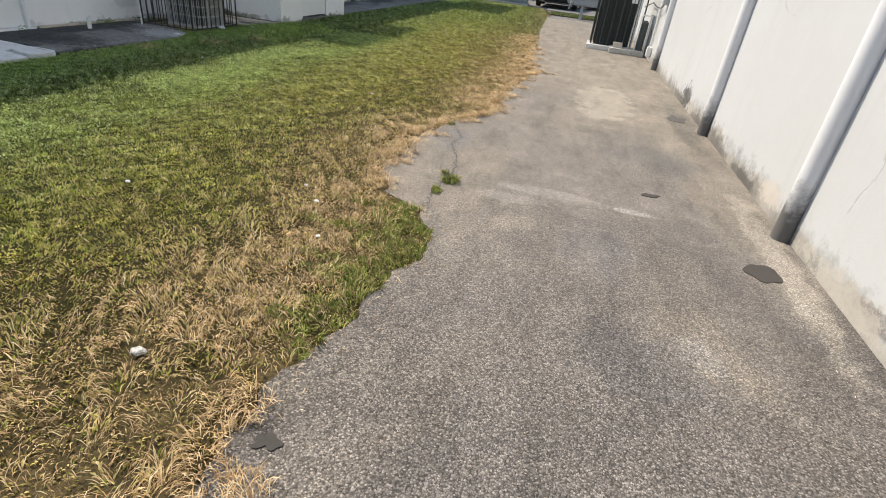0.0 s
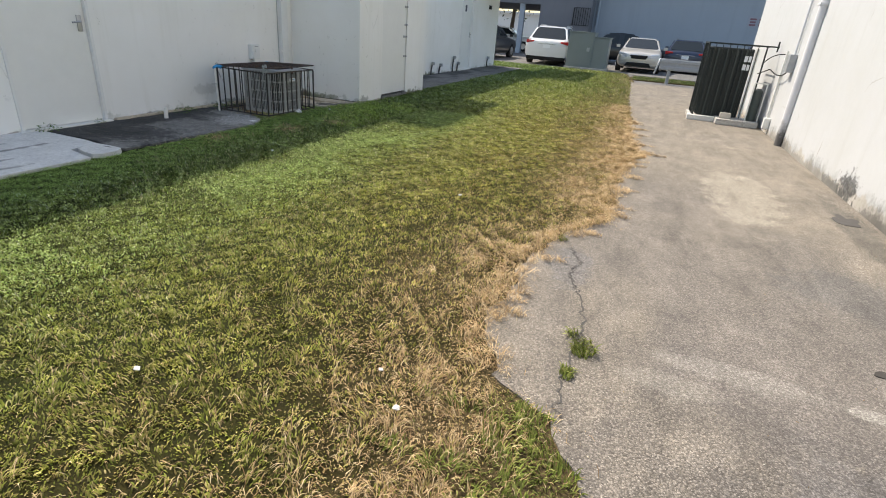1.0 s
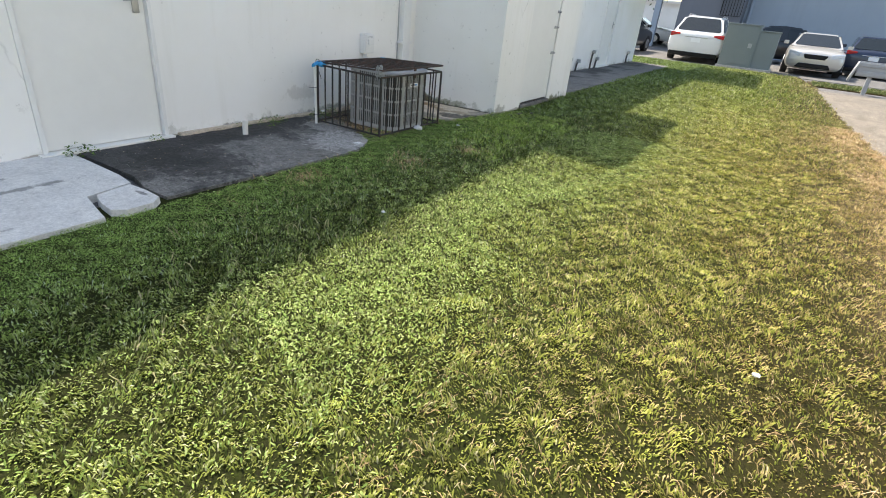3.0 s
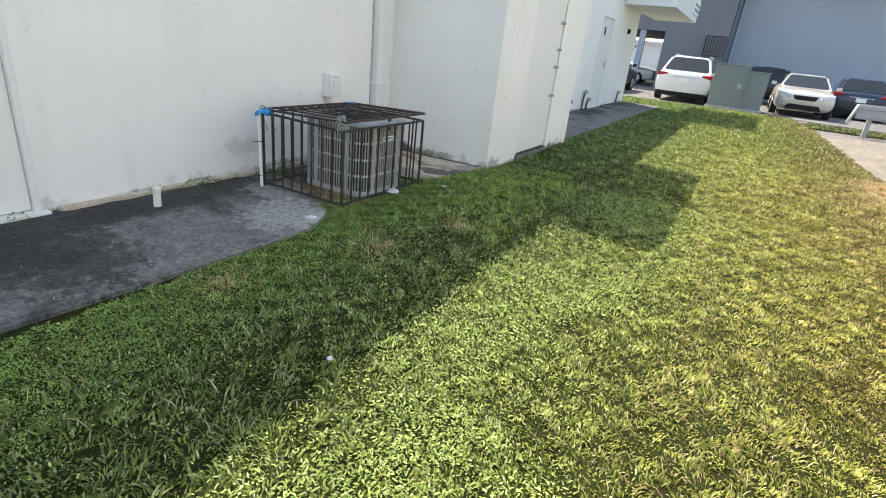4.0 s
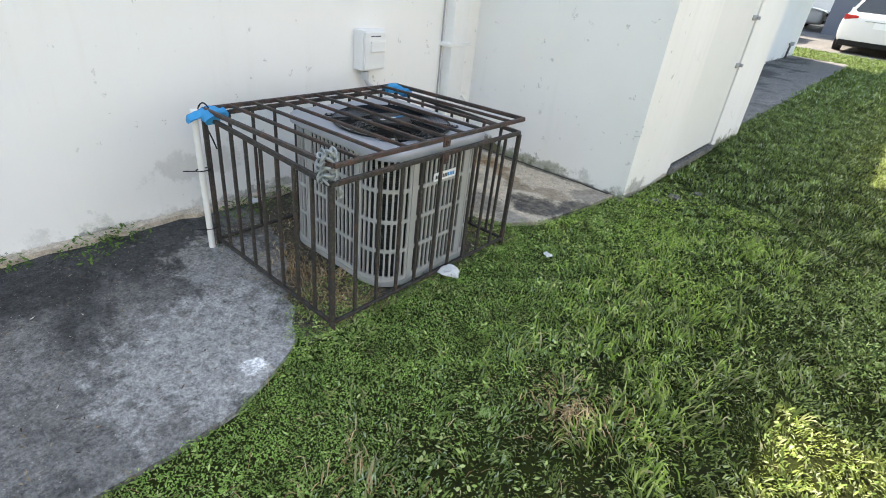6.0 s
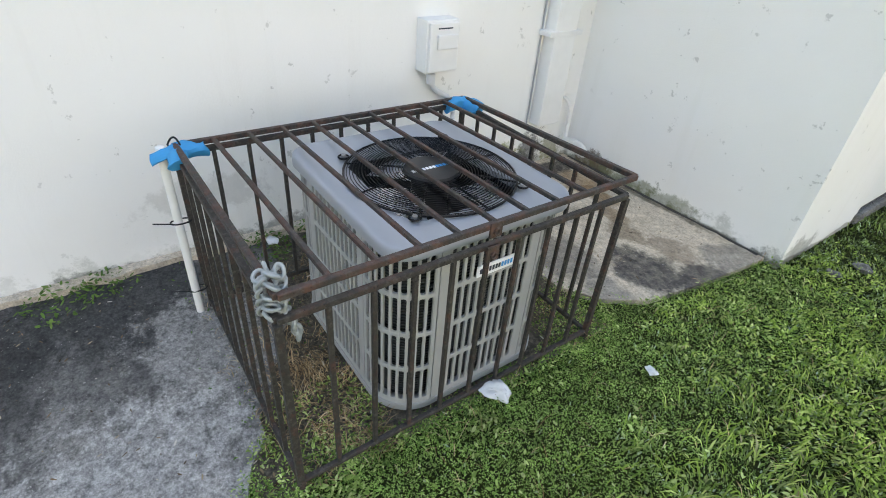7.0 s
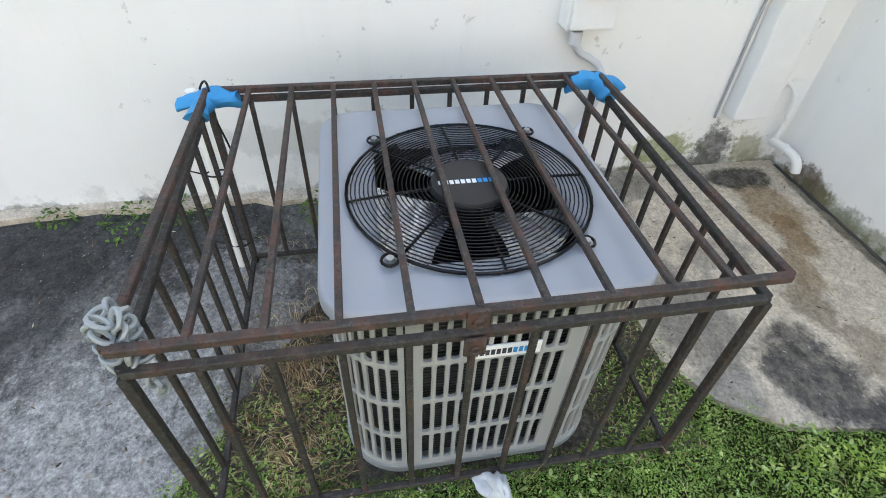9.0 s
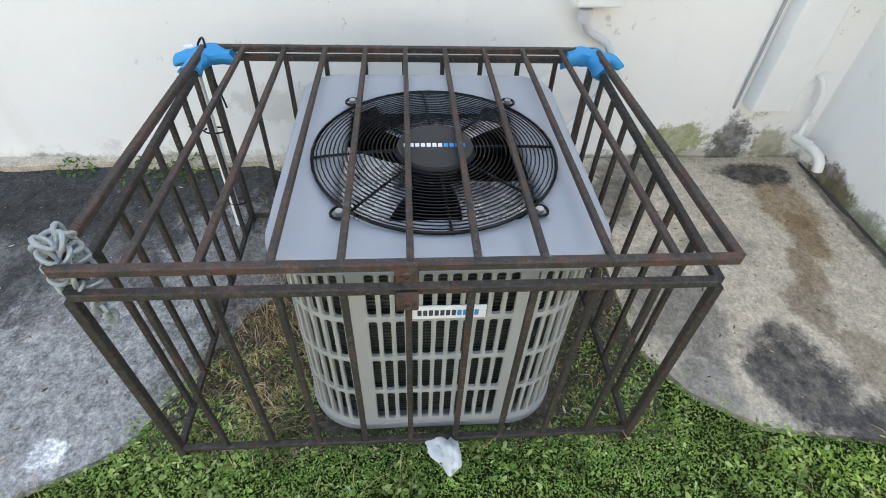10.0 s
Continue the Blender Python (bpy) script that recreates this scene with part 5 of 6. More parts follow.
ob = thing("white_building", (-14, 60, 0), "sunlit white building beyond the carport", "building")
part("wall", box(-30, -4, 62, 66, -0.2, 3.0), M["wall_shade"], ob)
part("roof", box(-30.3, -3.7, 61.7, 66.3, 3.0, 3.2), M["white_paint"], ob)


def tree(x, y, h, seed):
    rnd = random.Random(seed)
    ob = thing("tree", (x, y, 0), "dark leafy tree beyond the carport", "tree")
    bm = rod((x, y, -0.1), (x + 0.2, y, h * 0.45), 0.22, 0.14, 10)
    tips = []
    for k in range(7):
        a = k * 0.9 + rnd.uniform(0, 0.5)
        q = (x + 0.2 + 1.8 * math.cos(a), y + 1.8 * math.sin(a), h * rnd.uniform(0.6, 0.9))
        rod((x + 0.2, y, h * 0.42), q, 0.09, 0.03, 7, bm)
        tips.append(Vector(q))
    part("trunk", bm, M["bark"], ob)
    rng = np.random.default_rng(seed)
    c = np.array([tuple(tips[i % 7]) for i in range(3500)]) + rng.normal(0, 0.85, (3500, 3))
    s = rng.uniform(0.08, 0.17, 3500)
    u = rng.normal(size=(3500, 3)); u /= np.linalg.norm(u, axis=1)[:, None]
    v_ = np.cross(u, rng.normal(size=(3500, 3))); v_ /= np.linalg.norm(v_, axis=1)[:, None]
    V = np.stack([c - u * s[:, None], c + v_ * s[:, None] * 0.5, c + u * s[:, None], c - v_ * s[:, None] * 0.5], 1).reshape(-1, 3) - np.array((x, y, 0))
    crown = new("crown", fast_mesh("crown", V, 4, np.arange(len(V)), M["tree_leaf"]))
    crown.parent = ob
    return ob


tree(-13.0, 50, 7.0, 3)
tree(-19.5, 49, 6.5, 7)
tree(-16.5, 46, 6.0, 5)

# ---- roadside things ----
ob = thing("guardrail", (1.2, 21.2, 0), "dull galvanised steel guardrail on posts", "guardrail")
bm = box(-0.3, 4.2, 21.08, 21.12, 0.42, 0.79, 0.012)
part("beam", bm, M["galv"], ob, "broad galvanised beam")
for z in (0.5, 0.71):
    part("ridge", box(-0.3, 4.2, 21.05, 21.079, z - 0.05, z + 0.05, 0.014), M["galv"], ob)
part("end_wing", bar((-0.42, 21.06, 0.27), (-0.3, 21.06, 0.78), 0.06, 0.2, bevel=0.02), M["galv"], ob, smooth=True)
for x in (0.05, 2.0, 3.9):
    part("post", box(x - 0.05, x + 0.05, 21.13, 21.25, -0.1, 0.76, 0.008), M["galv"], ob)

ob = thing("utility_cabinet", (-3.4, 25.6, 0), "grey-green metal utility cabinet in two sections", "cabinet")
part("body", box(-4.03, -2.98, 25.0, 26.2, 0.0, 1.42, 0.02), M["cabinet_green"], ob)
part("body", box(-3.05, -2.36, 25.05, 26.2, 0.0, 1.26, 0.02), M["cabinet_green"], ob)
part("lid", box(-4.06, -2.95, 24.97, 26.23, 1.42, 1.46, 0.008), M["cabinet_green"], ob)
part("lid", box(-3.04, -2.33, 25.02, 26.23, 1.26, 1.30, 0.008), M["cabinet_green"], ob)
part("plinth", box(-4.08, -2.30, 24.95, 26.25, -0.05, 0.06, 0.01), M["pad_pale"], ob)
part("door", box(-3.96, -3.05, 24.985, 25.0, 0.15, 1.35, 0.004), M["cabinet_green"], ob)
part("handle", box(-3.23, -3.11, 24.96, 24.985, 0.7, 0.85, 0.004), M["steel"], ob)


def car(name, paint, label, L, W, H, belt, hood, cabin, rear_style, at, turn):
    """A car along y with its nose at -y. cabin: y of the windscreen's foot and top, and of the rear window's top and foot."""
    ob = thing(name, (0, 0, 0), label, "car", "parked cars")
    h = W / 2
    st = [(-L / 2 - 0.06, 0.28, hood - 0.2, 0.86), (-L / 2 + 0.1, 0.2, hood - 0.05, 0.97), (-L / 2 + 0.5, 0.2, hood, 0.97), (cabin[0], 0.2, belt - 0.02, 1.0),
          (0, 0.2, belt, 1.0), (cabin[3] - 0.1, 0.2, belt + 0.01, 1.0), (L / 2 - 0.3, 0.22, belt if rear_style else belt - 0.02, 0.97), (L / 2 - 0.04, 0.24, belt - 0.03, 0.98), (L / 2 + 0.06, 0.3, belt - 0.2, 0.9)]
    bm = bmesh.new()
    ringsets = []
    for y, z0, zt, k in st:
        half = [(0.0, z0), (0.78 * h * k, z0), (0.95 * h * k, z0 + 0.08), (1.0 * h * k, z0 + 0.28), (1.0 * h * k, zt - 0.24), (0.965 * h * k, zt - 0.08), (0.86 * h * k, zt - 0.01), (0.5 * h * k, zt + 0.015), (0.0, zt + 0.03)]
        full = half + [(-x, z) for x, z in half[-2:0:-1]]
        ringsets.append([bm.verts.new((x, y, z)) for x, z in full])
    for a, b_ in zip(ringsets, ringsets[1:]):
        for i in range(len(a)):
            j = (i + 1) % len(a)
            bm.faces.new((a[i], a[j], b_[j], b_[i]))
    bm.faces.new(ringsets[0][::-1])
    bm.faces.new(ringsets[-1])
    bmesh.ops.recalc_face_normals(bm, faces=bm.faces[:])
    body = part("body", bm, paint, ob, smooth=True)
    sub = body.modifiers.new("round", "SUBSURF")
    sub.levels = sub.render_levels = 2
    bm = bmesh.new()
    a, b_, c, d = cabin
    lo = [bm.verts.new(p) for p in ((0.88 * h, a, belt - 0.03), (0.9 * h, (a + d) / 2, belt - 0.02), (0.86 * h, d, belt - 0.03), (-0.86 * h, d, belt - 0.03), (-0.9 * h, (a + d) / 2, belt - 0.02), (-0.88 * h, a, belt - 0.03))]
    hi = [bm.verts.new(p) for p in ((0.66 * h, b_, H - 0.04), (0.7 * h, (b_ + c) / 2, H), (0.66 * h, c, H - 0.05), (-0.66 * h, c, H - 0.05), (-0.7 * h, (b_ + c) / 2, H), (-0.66 * h, b_, H - 0.04))]
    for i in range(6):
        j = (i + 1) % 6
        bm.faces.new((lo[i], lo[j], hi[j], hi[i]))
    bm.faces.new(hi)
    quads = [[v.co.copy() for v in (lo[i], lo[(i + 1) % 6], hi[(i + 1) % 6], hi[i])] for i in range(6)]
    bmesh.ops.recalc_face_normals(bm, faces=bm.faces[:])
    bmesh.ops.bevel(bm, geom=[e for e in bm.edges if min(v.co.z for v in e.verts) > belt], offset=0.085, segments=4, affect="EDGES")
    part("cabin", bm, paint, ob, smooth=True)
    mid = Vector((0, (a + d) / 2, (belt + H) / 2))
    for i, q in enumerate(quads):
        c_ = sum(q, Vector()) / 4
        nrm = (q[1] - q[0]).cross(q[3] - q[0]).normalized()
        if nrm.dot(c_ - mid) < 0:
            nrm.negate()
        k = (0.9, 0.82) if i in (2, 5) else (0.9, 0.76)
        u, v_ = (q[1] - q[0]), (q[3] - q[0])
        pts = []
        for p in q:
            r_ = p - c_
            pts.append(c_ + r_ * k[1] + Vector((r_.x * (k[0] - k[1]), 0, 0)) * (1 if i in (2, 5) else 0) + nrm * 0.012)
        g = bmesh.new()
        g.faces.new([g.verts.new(p) for p in pts])
        bmesh.ops.bevel(g, geom=g.verts[:], offset=0.07, segments=1, affect="VERTICES")
        bmesh.ops.solidify(g, geom=g.faces[:], thickness=0.008)
        bmesh.ops.recalc_face_normals(g, faces=g.faces[:])
        part("windscreen" if i == 5 else "rear_window" if i == 2 else "side_window", g, M["glass"], ob, "dark reflecting glass")
    for sx in (1, -1):
        for y in (-L * 0.3, L * 0.29):
            wh = part("wheel", rod((sx * (h - 0.2), y, 0.33), (sx * (h + 0.005), y, 0.33), 0.33, 0.325, 24), M["rubber"], ob, "black tyre", True)
            bm = rod((sx * (h - 0.02), y, 0.33), (sx * (h + 0.012), y, 0.33), 0.21, 0.19, 20)
            for k in range(5):
                t = 1.2566 * k
                bar((sx * (h + 0.014), y, 0.33), (sx * (h + 0.014), y + 0.19 * math.cos(t), 0.33 + 0.19 * math.sin(t)), 0.04, 0.02, bm)
            part("rim", bm, M["steel"], wh)
        m = box(sx * (h + 0.09) - 0.08, sx * (h + 0.09) + 0.08, cabin[0] + 0.12, cabin[0] + 0.2, belt + 0.0, belt + 0.12, 0.02)
        part("mirror", m, paint, ob)
        lamp = box(sx * 0.70 * h - 0.2, sx * 0.70 * h + 0.2, -L / 2 - 0.07, -L / 2 + 0.3, hood - 0.27, hood - 0.12, 0.04)
        for v in lamp.verts:
            out_ = max(0.0, abs(v.co.x) / h - 0.5)
            v.co.z += 0.16 * out_ * (1 if v.co.z > hood - 0.2 else 0.55)
            v.co.y += 0.35 * out_
        part("headlight", lamp, M["lamp_clear"], ob, "clear headlight")
        ty = L / 2 - 0.05
        if rear_style:
            t = box(sx * 0.76 * h - 0.17, sx * 0.76 * h + 0.17, ty - 0.25, ty + 0.085, belt - 0.2, belt - 0.06, 0.03)
        else:
            t = box(sx * 0.74 * h - 0.17, sx * 0.74 * h + 0.17, ty - 0.2, ty + 0.085, belt - 0.26, belt - 0.1, 0.03)
        for v in t.verts:
            if abs(v.co.x) < 0.75 * h:
                v.co.z = belt - 0.11 + (v.co.z - belt + 0.13) * 0.5
        part("tail_light", t, M["lamp_red"], ob, "red tail light")
    for nm, half_w, z0_, z1_, mat_, lab in (("grille", 0.30, hood - 0.31, hood - 0.17, M["black"], "dark grille"), ("air_intake", 0.55, 0.27, 0.42, M["black"], "")):
        g = box(-half_w, half_w, -L / 2 - 0.095, -L / 2 + 0.08, z0_, z1_, 0.03)
        for v in g.verts:
            v.co.x *= 1.0 + (0.25 if nm == "grille" else -0.18) * (v.co.z - z0_) / (z1_ - z0_)
        part(nm, g, mat_, ob, lab)
    part("grille_bar", box(-0.36, 0.36, -L / 2 - 0.10, -L / 2 + 0.02, hood - 0.17, hood - 0.15, 0.007), M["chrome"], ob, "chrome bar")
    part("trim_strip", box(-0.4 * h, 0.4 * h, L / 2 - 0.02, L / 2 + 0.062, belt - 0.20, belt - 0.18, 0.006), M["chrome"], ob, "chrome strip")
    part("rear_bumper", box(-0.86 * h, 0.86 * h, L / 2 - 0.1, L / 2 + 0.05, 0.2, 0.35, 0.03), M["black"], ob, "dark lower bumper")
    part("plate", box(-0.16, 0.16, L / 2 - 0.02, L / 2 + 0.055, belt - 0.36, belt - 0.21, 0.004), M["label_white"], ob, "pale blank plate")
    if name == "suv":
        for sx in (1, -1):
            part("roof_rail", hose([(sx * 0.6 * h, -0.2, H - 0.02), (sx * 0.61 * h, 0.0, H + 0.02), (sx * 0.61 * h, 1.2, H + 0.02), (sx * 0.6 * h, 1.45, H - 0.04)], 0.018, 8), M["steel"], ob, "grey roof rail", True)
    ob.matrix_basis = pose(*at, 0, 0, turn)
    return ob


car("suv", M["car_white"], "white crossover parked with its tail to the lawn", 4.9, 1.98, 1.63, 1.06, 1.02, (-1.15, -0.35, 1.7, 2.32), True, (-5.0, 27.8, -0.01), 180)
car("sedan", M["car_silver"], "pale champagne sedan parked nose to the lawn", 4.6, 1.84, 1.44, 0.96, 0.88, (-0.95, -0.2, 1.0, 1.75), False, (-1.12, 28.2, -0.01), 0)
car("navy_suv", M["car_navy"], "dark navy crossover parked behind the guardrail", 4.6, 1.9, 1.5, 1.0, 0.95, (-1.1, -0.35, 1.6, 2.12), True, (0.98, 31.2, -0.01), 176)
car("black_car", M["car_black"], "black car parked beside the white crossover", 4.6, 1.84, 1.5, 1.0, 0.92, (-1.0, -0.2, 1.2, 1.9), False, (-8.45, 27.6, -0.01), 176)
car("black_car", M["car_black"], "black car mostly hidden behind the sedan", 4.6, 1.84, 1.6, 1.0, 0.92, (-1.0, -0.2, 1.2, 1.9), False, (-1.9, 33.0, -0.01), 95)
car("navy_suv", M["car_navy"], "dark car at the far side of the parking area", 4.6, 1.84, 1.5, 1.0, 0.92, (-1.0, -0.2, 1.2, 1.9), False, (4.3, 31.0, -0.01), 170)
car("white_car", M["car_white"], "white car in the shade of the carport", 4.7, 1.86, 1.5, 1.0, 0.92, (-1.0, -0.2, 1.2, 1.9), True, (-10.5, 39.5, -0.01), 90)


# ---- lawn, weeds, litter ----
RNG = np.random.default_rng(11)


def scatter(x0, x1, y0, y1, per_m2, inside):
    n = int((x1 - x0) * (y1 - y0) * per_m2)
    x, y = RNG.uniform(x0, x1, n), RNG.uniform(y0, y1, n)
    k = inside(x, y)
    return x[k], y[k]


def on_lawn(x, y):
    return (x > pad_edge(y) - 0.03) & (x < lane_edge(y) + RNG.normal(0, 0.035, len(x)))


def blade_mesh(name, x, y, length, width, lean, material, z=-0.008):
    """Bent, tapered blades of one quad and a tip each."""
    n = len(x)
    # neighbours lean together, in tufts a hand's width across
    a = 2.6 * np.sin(x * 9.3 + 1.7 * np.sin(y * 6.1)) + 2.6 * np.sin(y * 10.7 - 1.9 * np.sin(x * 7.3)) + 1.5 * np.sin(x * 31 + y * 23) + RNG.normal(0, 0.85, n)
    clump = np.sin(x * 11 + y * 5) * np.sin(y * 13 - x * 4) + np.sin(x * 27 - y * 19 + 1) * 0.6
    ln, tilt = RNG.uniform(*length, n) * (1 + 0.34 * clump), RNG.uniform(*lean, n)
    w = RNG.uniform(*width, n)
    ca, sa = np.cos(a), np.sin(a)
    side = np.stack([-sa, ca, np.zeros(n)], 1) * (w / 2)[:, None]
    base = np.stack([x, y, np.full(n, z)], 1)
    t1, t2 = tilt * 0.6, np.minimum(tilt * 1.35, 1.62)
    mid = base + np.stack([ca * np.sin(t1), sa * np.sin(t1), np.cos(t1)], 1) * (ln * 0.55)[:, None]
    tip = mid + np.stack([ca * np.sin(t2), sa * np.sin(t2), np.cos(t2)], 1) * (ln * 0.45)[:, None]
    V = np.stack([base - side * 0.7, base + side * 0.7, mid + side, mid - side, tip], 1).reshape(-1, 3)
    i = np.arange(n)[:, None] * 5
    F = np.concatenate([i + np.array([[0, 1, 2]]), i + np.array([[0, 2, 3]]), i + np.array([[3, 2, 4]])], 1).ravel()
    return fast_mesh(name, V, 3, F, material)


def leaf_mesh(name, x, y, z, size, tilt, material, narrow=0.75):
    """Small flat rounded leaves."""
    n = len(x)
    a, s = RNG.uniform(0, 2 * np.pi, n), RNG.uniform(*size, n)
    t, b = RNG.uniform(-tilt, tilt, n), RNG.uniform(-tilt, tilt, n)
    u = np.stack([np.cos(a), np.sin(a), np.sin(t)], 1) * s[:, None]
    v = np.stack([-np.sin(a), np.cos(a), np.sin(b)], 1) * (s * narrow)[:, None]
    c = np.stack([x, y, z], 1)
    ring = [c - u, c - 0.35 * u - 0.5 * v, c + 0.4 * u - 0.45 * v, c + u, c + 0.4 * u + 0.45 * v, c - 0.35 * u + 0.5 * v]
    V = np.stack(ring, 1).reshape(-1, 3)
    return fast_mesh(name, V, 6, np.arange(len(V)), material)


def stuff(name, me, label, category):
    return tagged(new(name, me), label, category, kind="stuff")


def tuft(x, y):
    """The lush patch that hugs the lane's edge, ragged inland."""
    d = lane_edge(y) - x
    reach = np.interp(y, [1.2, 1.45, 1.9, 2.3, 2.6, 2.75], [0.0, 0.16, 0.30, 0.42, 0.36, 0.0])
    return d < reach * (1 + 0.35 * np.sin(y * 17) + 0.25 * np.sin(y * 41 + 1)) + RNG.normal(0, 0.05, len(x))


bands = [(-5.3, -0.3, 0.4, 9.5, 14500, (0.011, 0.025), (0.0034, 0.0064)), (-5.3, -0.3, 9.5, 14.5, 4500, (0.02, 0.045), (0.0045, 0.008)), (-10, -0.5, 14.5, 24.4, 1100, (0.04, 0.07), (0.010, 0.018)), (-5.3, -0.3, -8.0, 0.4, 1600, (0.03, 0.05), (0.008, 0.014))]
for x0, x1, y0, y1, dens, ln, wd in bands:
    gx, gy = scatter(x0, x1, y0, y1, dens, on_lawn)
    # thinner towards the dry edge
    keep = RNG.uniform(0, 1, len(gx)) < np.interp(gx - lane_edge(gy), [-1.5, -0.8, -0.35, 0.0], [1.0, 0.55, 0.4, 0.45])
    # hardly any on the creeping carpet beside the pad
    keep &= RNG.uniform(0, 1, len(gx)) < np.interp(gx - pad_edge(gy), [0.0, 0.3, 0.55], [0.1, 0.25, 1.0]) + (gy > 8.9)
    keep &= ~tuft(gx, gy)
    # gaps between the clumps
    keep &= RNG.uniform(0, 1, len(gx)) < np.interp(np.sin(gx * 31 + gy * 9) * np.sin(gy * 37 - gx * 11) + 0.7 * np.sin(gx * 63 - gy * 49 + 1), [-1.0, -0.2, 0.5], [0.3, 0.85, 1.0]) + (gy > 9.5)
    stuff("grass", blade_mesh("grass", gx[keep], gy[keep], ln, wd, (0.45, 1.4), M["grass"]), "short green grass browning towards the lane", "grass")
gx, gy = scatter(-1.1, 9, 21.5, 23.2, 2200, lambda x, y: x > -2)
stuff("grass", blade_mesh("grass", gx, gy, (0.04, 0.08), (0.01, 0.02), (0.4, 1.3), M["coarse"]), "thin grass on the verge behind the guardrail", "grass")

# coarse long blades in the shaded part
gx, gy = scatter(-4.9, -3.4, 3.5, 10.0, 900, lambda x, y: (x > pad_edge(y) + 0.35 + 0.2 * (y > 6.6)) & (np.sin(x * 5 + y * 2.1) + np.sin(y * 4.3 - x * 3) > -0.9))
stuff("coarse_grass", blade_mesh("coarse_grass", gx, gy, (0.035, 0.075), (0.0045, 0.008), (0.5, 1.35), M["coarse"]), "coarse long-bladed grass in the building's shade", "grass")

# flattened straw along the lane
gx, gy = scatter(-2.8, -0.2, 0.4, 13, 10500, lambda x, y: (x < lane_edge(y) + RNG.normal(0.02, 0.09, len(x))) & (RNG.uniform(0, 1, len(x)) < np.exp(-((lane_edge(y) - np.interp(y, [2.5, 4.0], [0.38, 0.2]) - x) / np.interp(y, [2.5, 4.0], [0.42, 0.27])) ** 2) * (0.35 + 0.65 * (np.sin(y * 2.3) * np.sin(x * 3.1 + y) > -0.2)) + 0.06))
ok = ~tuft(gx, gy) | (RNG.uniform(0, 1, len(gx)) < 0.45)
stuff("dry_grass", blade_mesh("dry_grass", gx[ok], gy[ok], (0.02, 0.055), (0.0012, 0.0028), (1.15, 1.55), M["straw"], 0.0), "flattened straw-coloured dead grass at the lane's edge", "dry grass")

# lush tuft that bulges into the lane
gx, gy = scatter(-1.5, -0.4, 1.3, 2.75, 10000, lambda x, y: (x < lane_edge(y)) & tuft(x, y))
stuff("lush_grass", blade_mesh("lush_grass", gx, gy, (0.02, 0.05), (0.003, 0.0055), (0.4, 1.35), M["lush"]), "lush green tuft of grass at the lane's edge", "grass")

# broad-leaved weeds in the sunny band beside the building's shadow
def weedy(x, y):
    p = np.exp(-((x + 3.35) / 0.42) ** 2) * (0.25 + 0.75 * (np.sin(x * 4 + y * 1.7) + np.sin(y * 3.1 - x * 2) > -0.3))
    return RNG.uniform(0, 1, len(x)) < p
gx, gy = scatter(-4.4, -2.2, 0.5, 9.0, 9000, weedy)
stuff("broadleaf_weeds", leaf_mesh("broadleaf_weeds", gx, gy, RNG.uniform(0.014, 0.036, len(gx)), (0.0042, 0.0105), 0.75, M["weed"], 0.6), "pale green broad-leaved weeds in the lawn", "weeds")
gx, gy = scatter(-5.2, -3.9, 4.2, 9.0, 700, lambda x, y: (x > pad_edge(y)) & (RNG.uniform(0, 1, len(x)) < 0.6))
stuff("broadleaf_weeds", leaf_mesh("broadleaf_weeds", gx, gy, RNG.uniform(0.012, 0.03, len(gx)), (0.004, 0.0095), 0.7, M["weed"]), "scattered broad-leaved weeds in the shaded lawn", "weeds")

# creeping carpet beside the pad
for y0, y1, dens, size in ((6.3, 8.9, 56000, (0.0018, 0.0042)), (3.0, 6.3, 34000, (0.0026, 0.0054))):
    gx, gy = scatter(-5.3, -4.1, y0, y1, dens, lambda x, y: (x > pad_edge(y) - 0.02) & (RNG.uniform(0, 1, len(x)) < np.interp(x - pad_edge(y), [0, 0.3, 0.75], [1, 0.9, 0.0])))
    stuff("creeping_weed", leaf_mesh("creeping_weed", gx, gy, RNG.uniform(-0.004, 0.012, len(gx)) + 0.007 * np.sin(gx * 29 + gy * 7) * np.sin(gy * 33), size, 0.6, M["moss"]), "fine creeping green carpet along the concrete", "weeds")
# clover and dry stems in the carpet
gx, gy = scatter(-5.05, -4.2, 6.5, 8.8, 900, lambda x, y: (x > pad_edge(y)) & (np.sin(x * 13 + y * 9) + np.sin(y * 17 - x * 5) > 0.35))
stuff("clover", leaf_mesh("clover", gx, gy, RNG.uniform(0.012, 0.026, len(gx)), (0.006, 0.011), 0.5, M["weed"], 0.95), "pale clover leaves in the creeping carpet", "weeds")
gx, gy = scatter(-5.05, -4.3, 4.5, 8.8, 150, lambda x, y: x > pad_edge(y))
stuff("dry_stems", blade_mesh("dry_stems", gx, gy, (0.03, 0.07), (0.0012, 0.0024), (1.3, 1.55), M["straw"], 0.014), "loose dry stems lying on the green carpet", "dry grass")

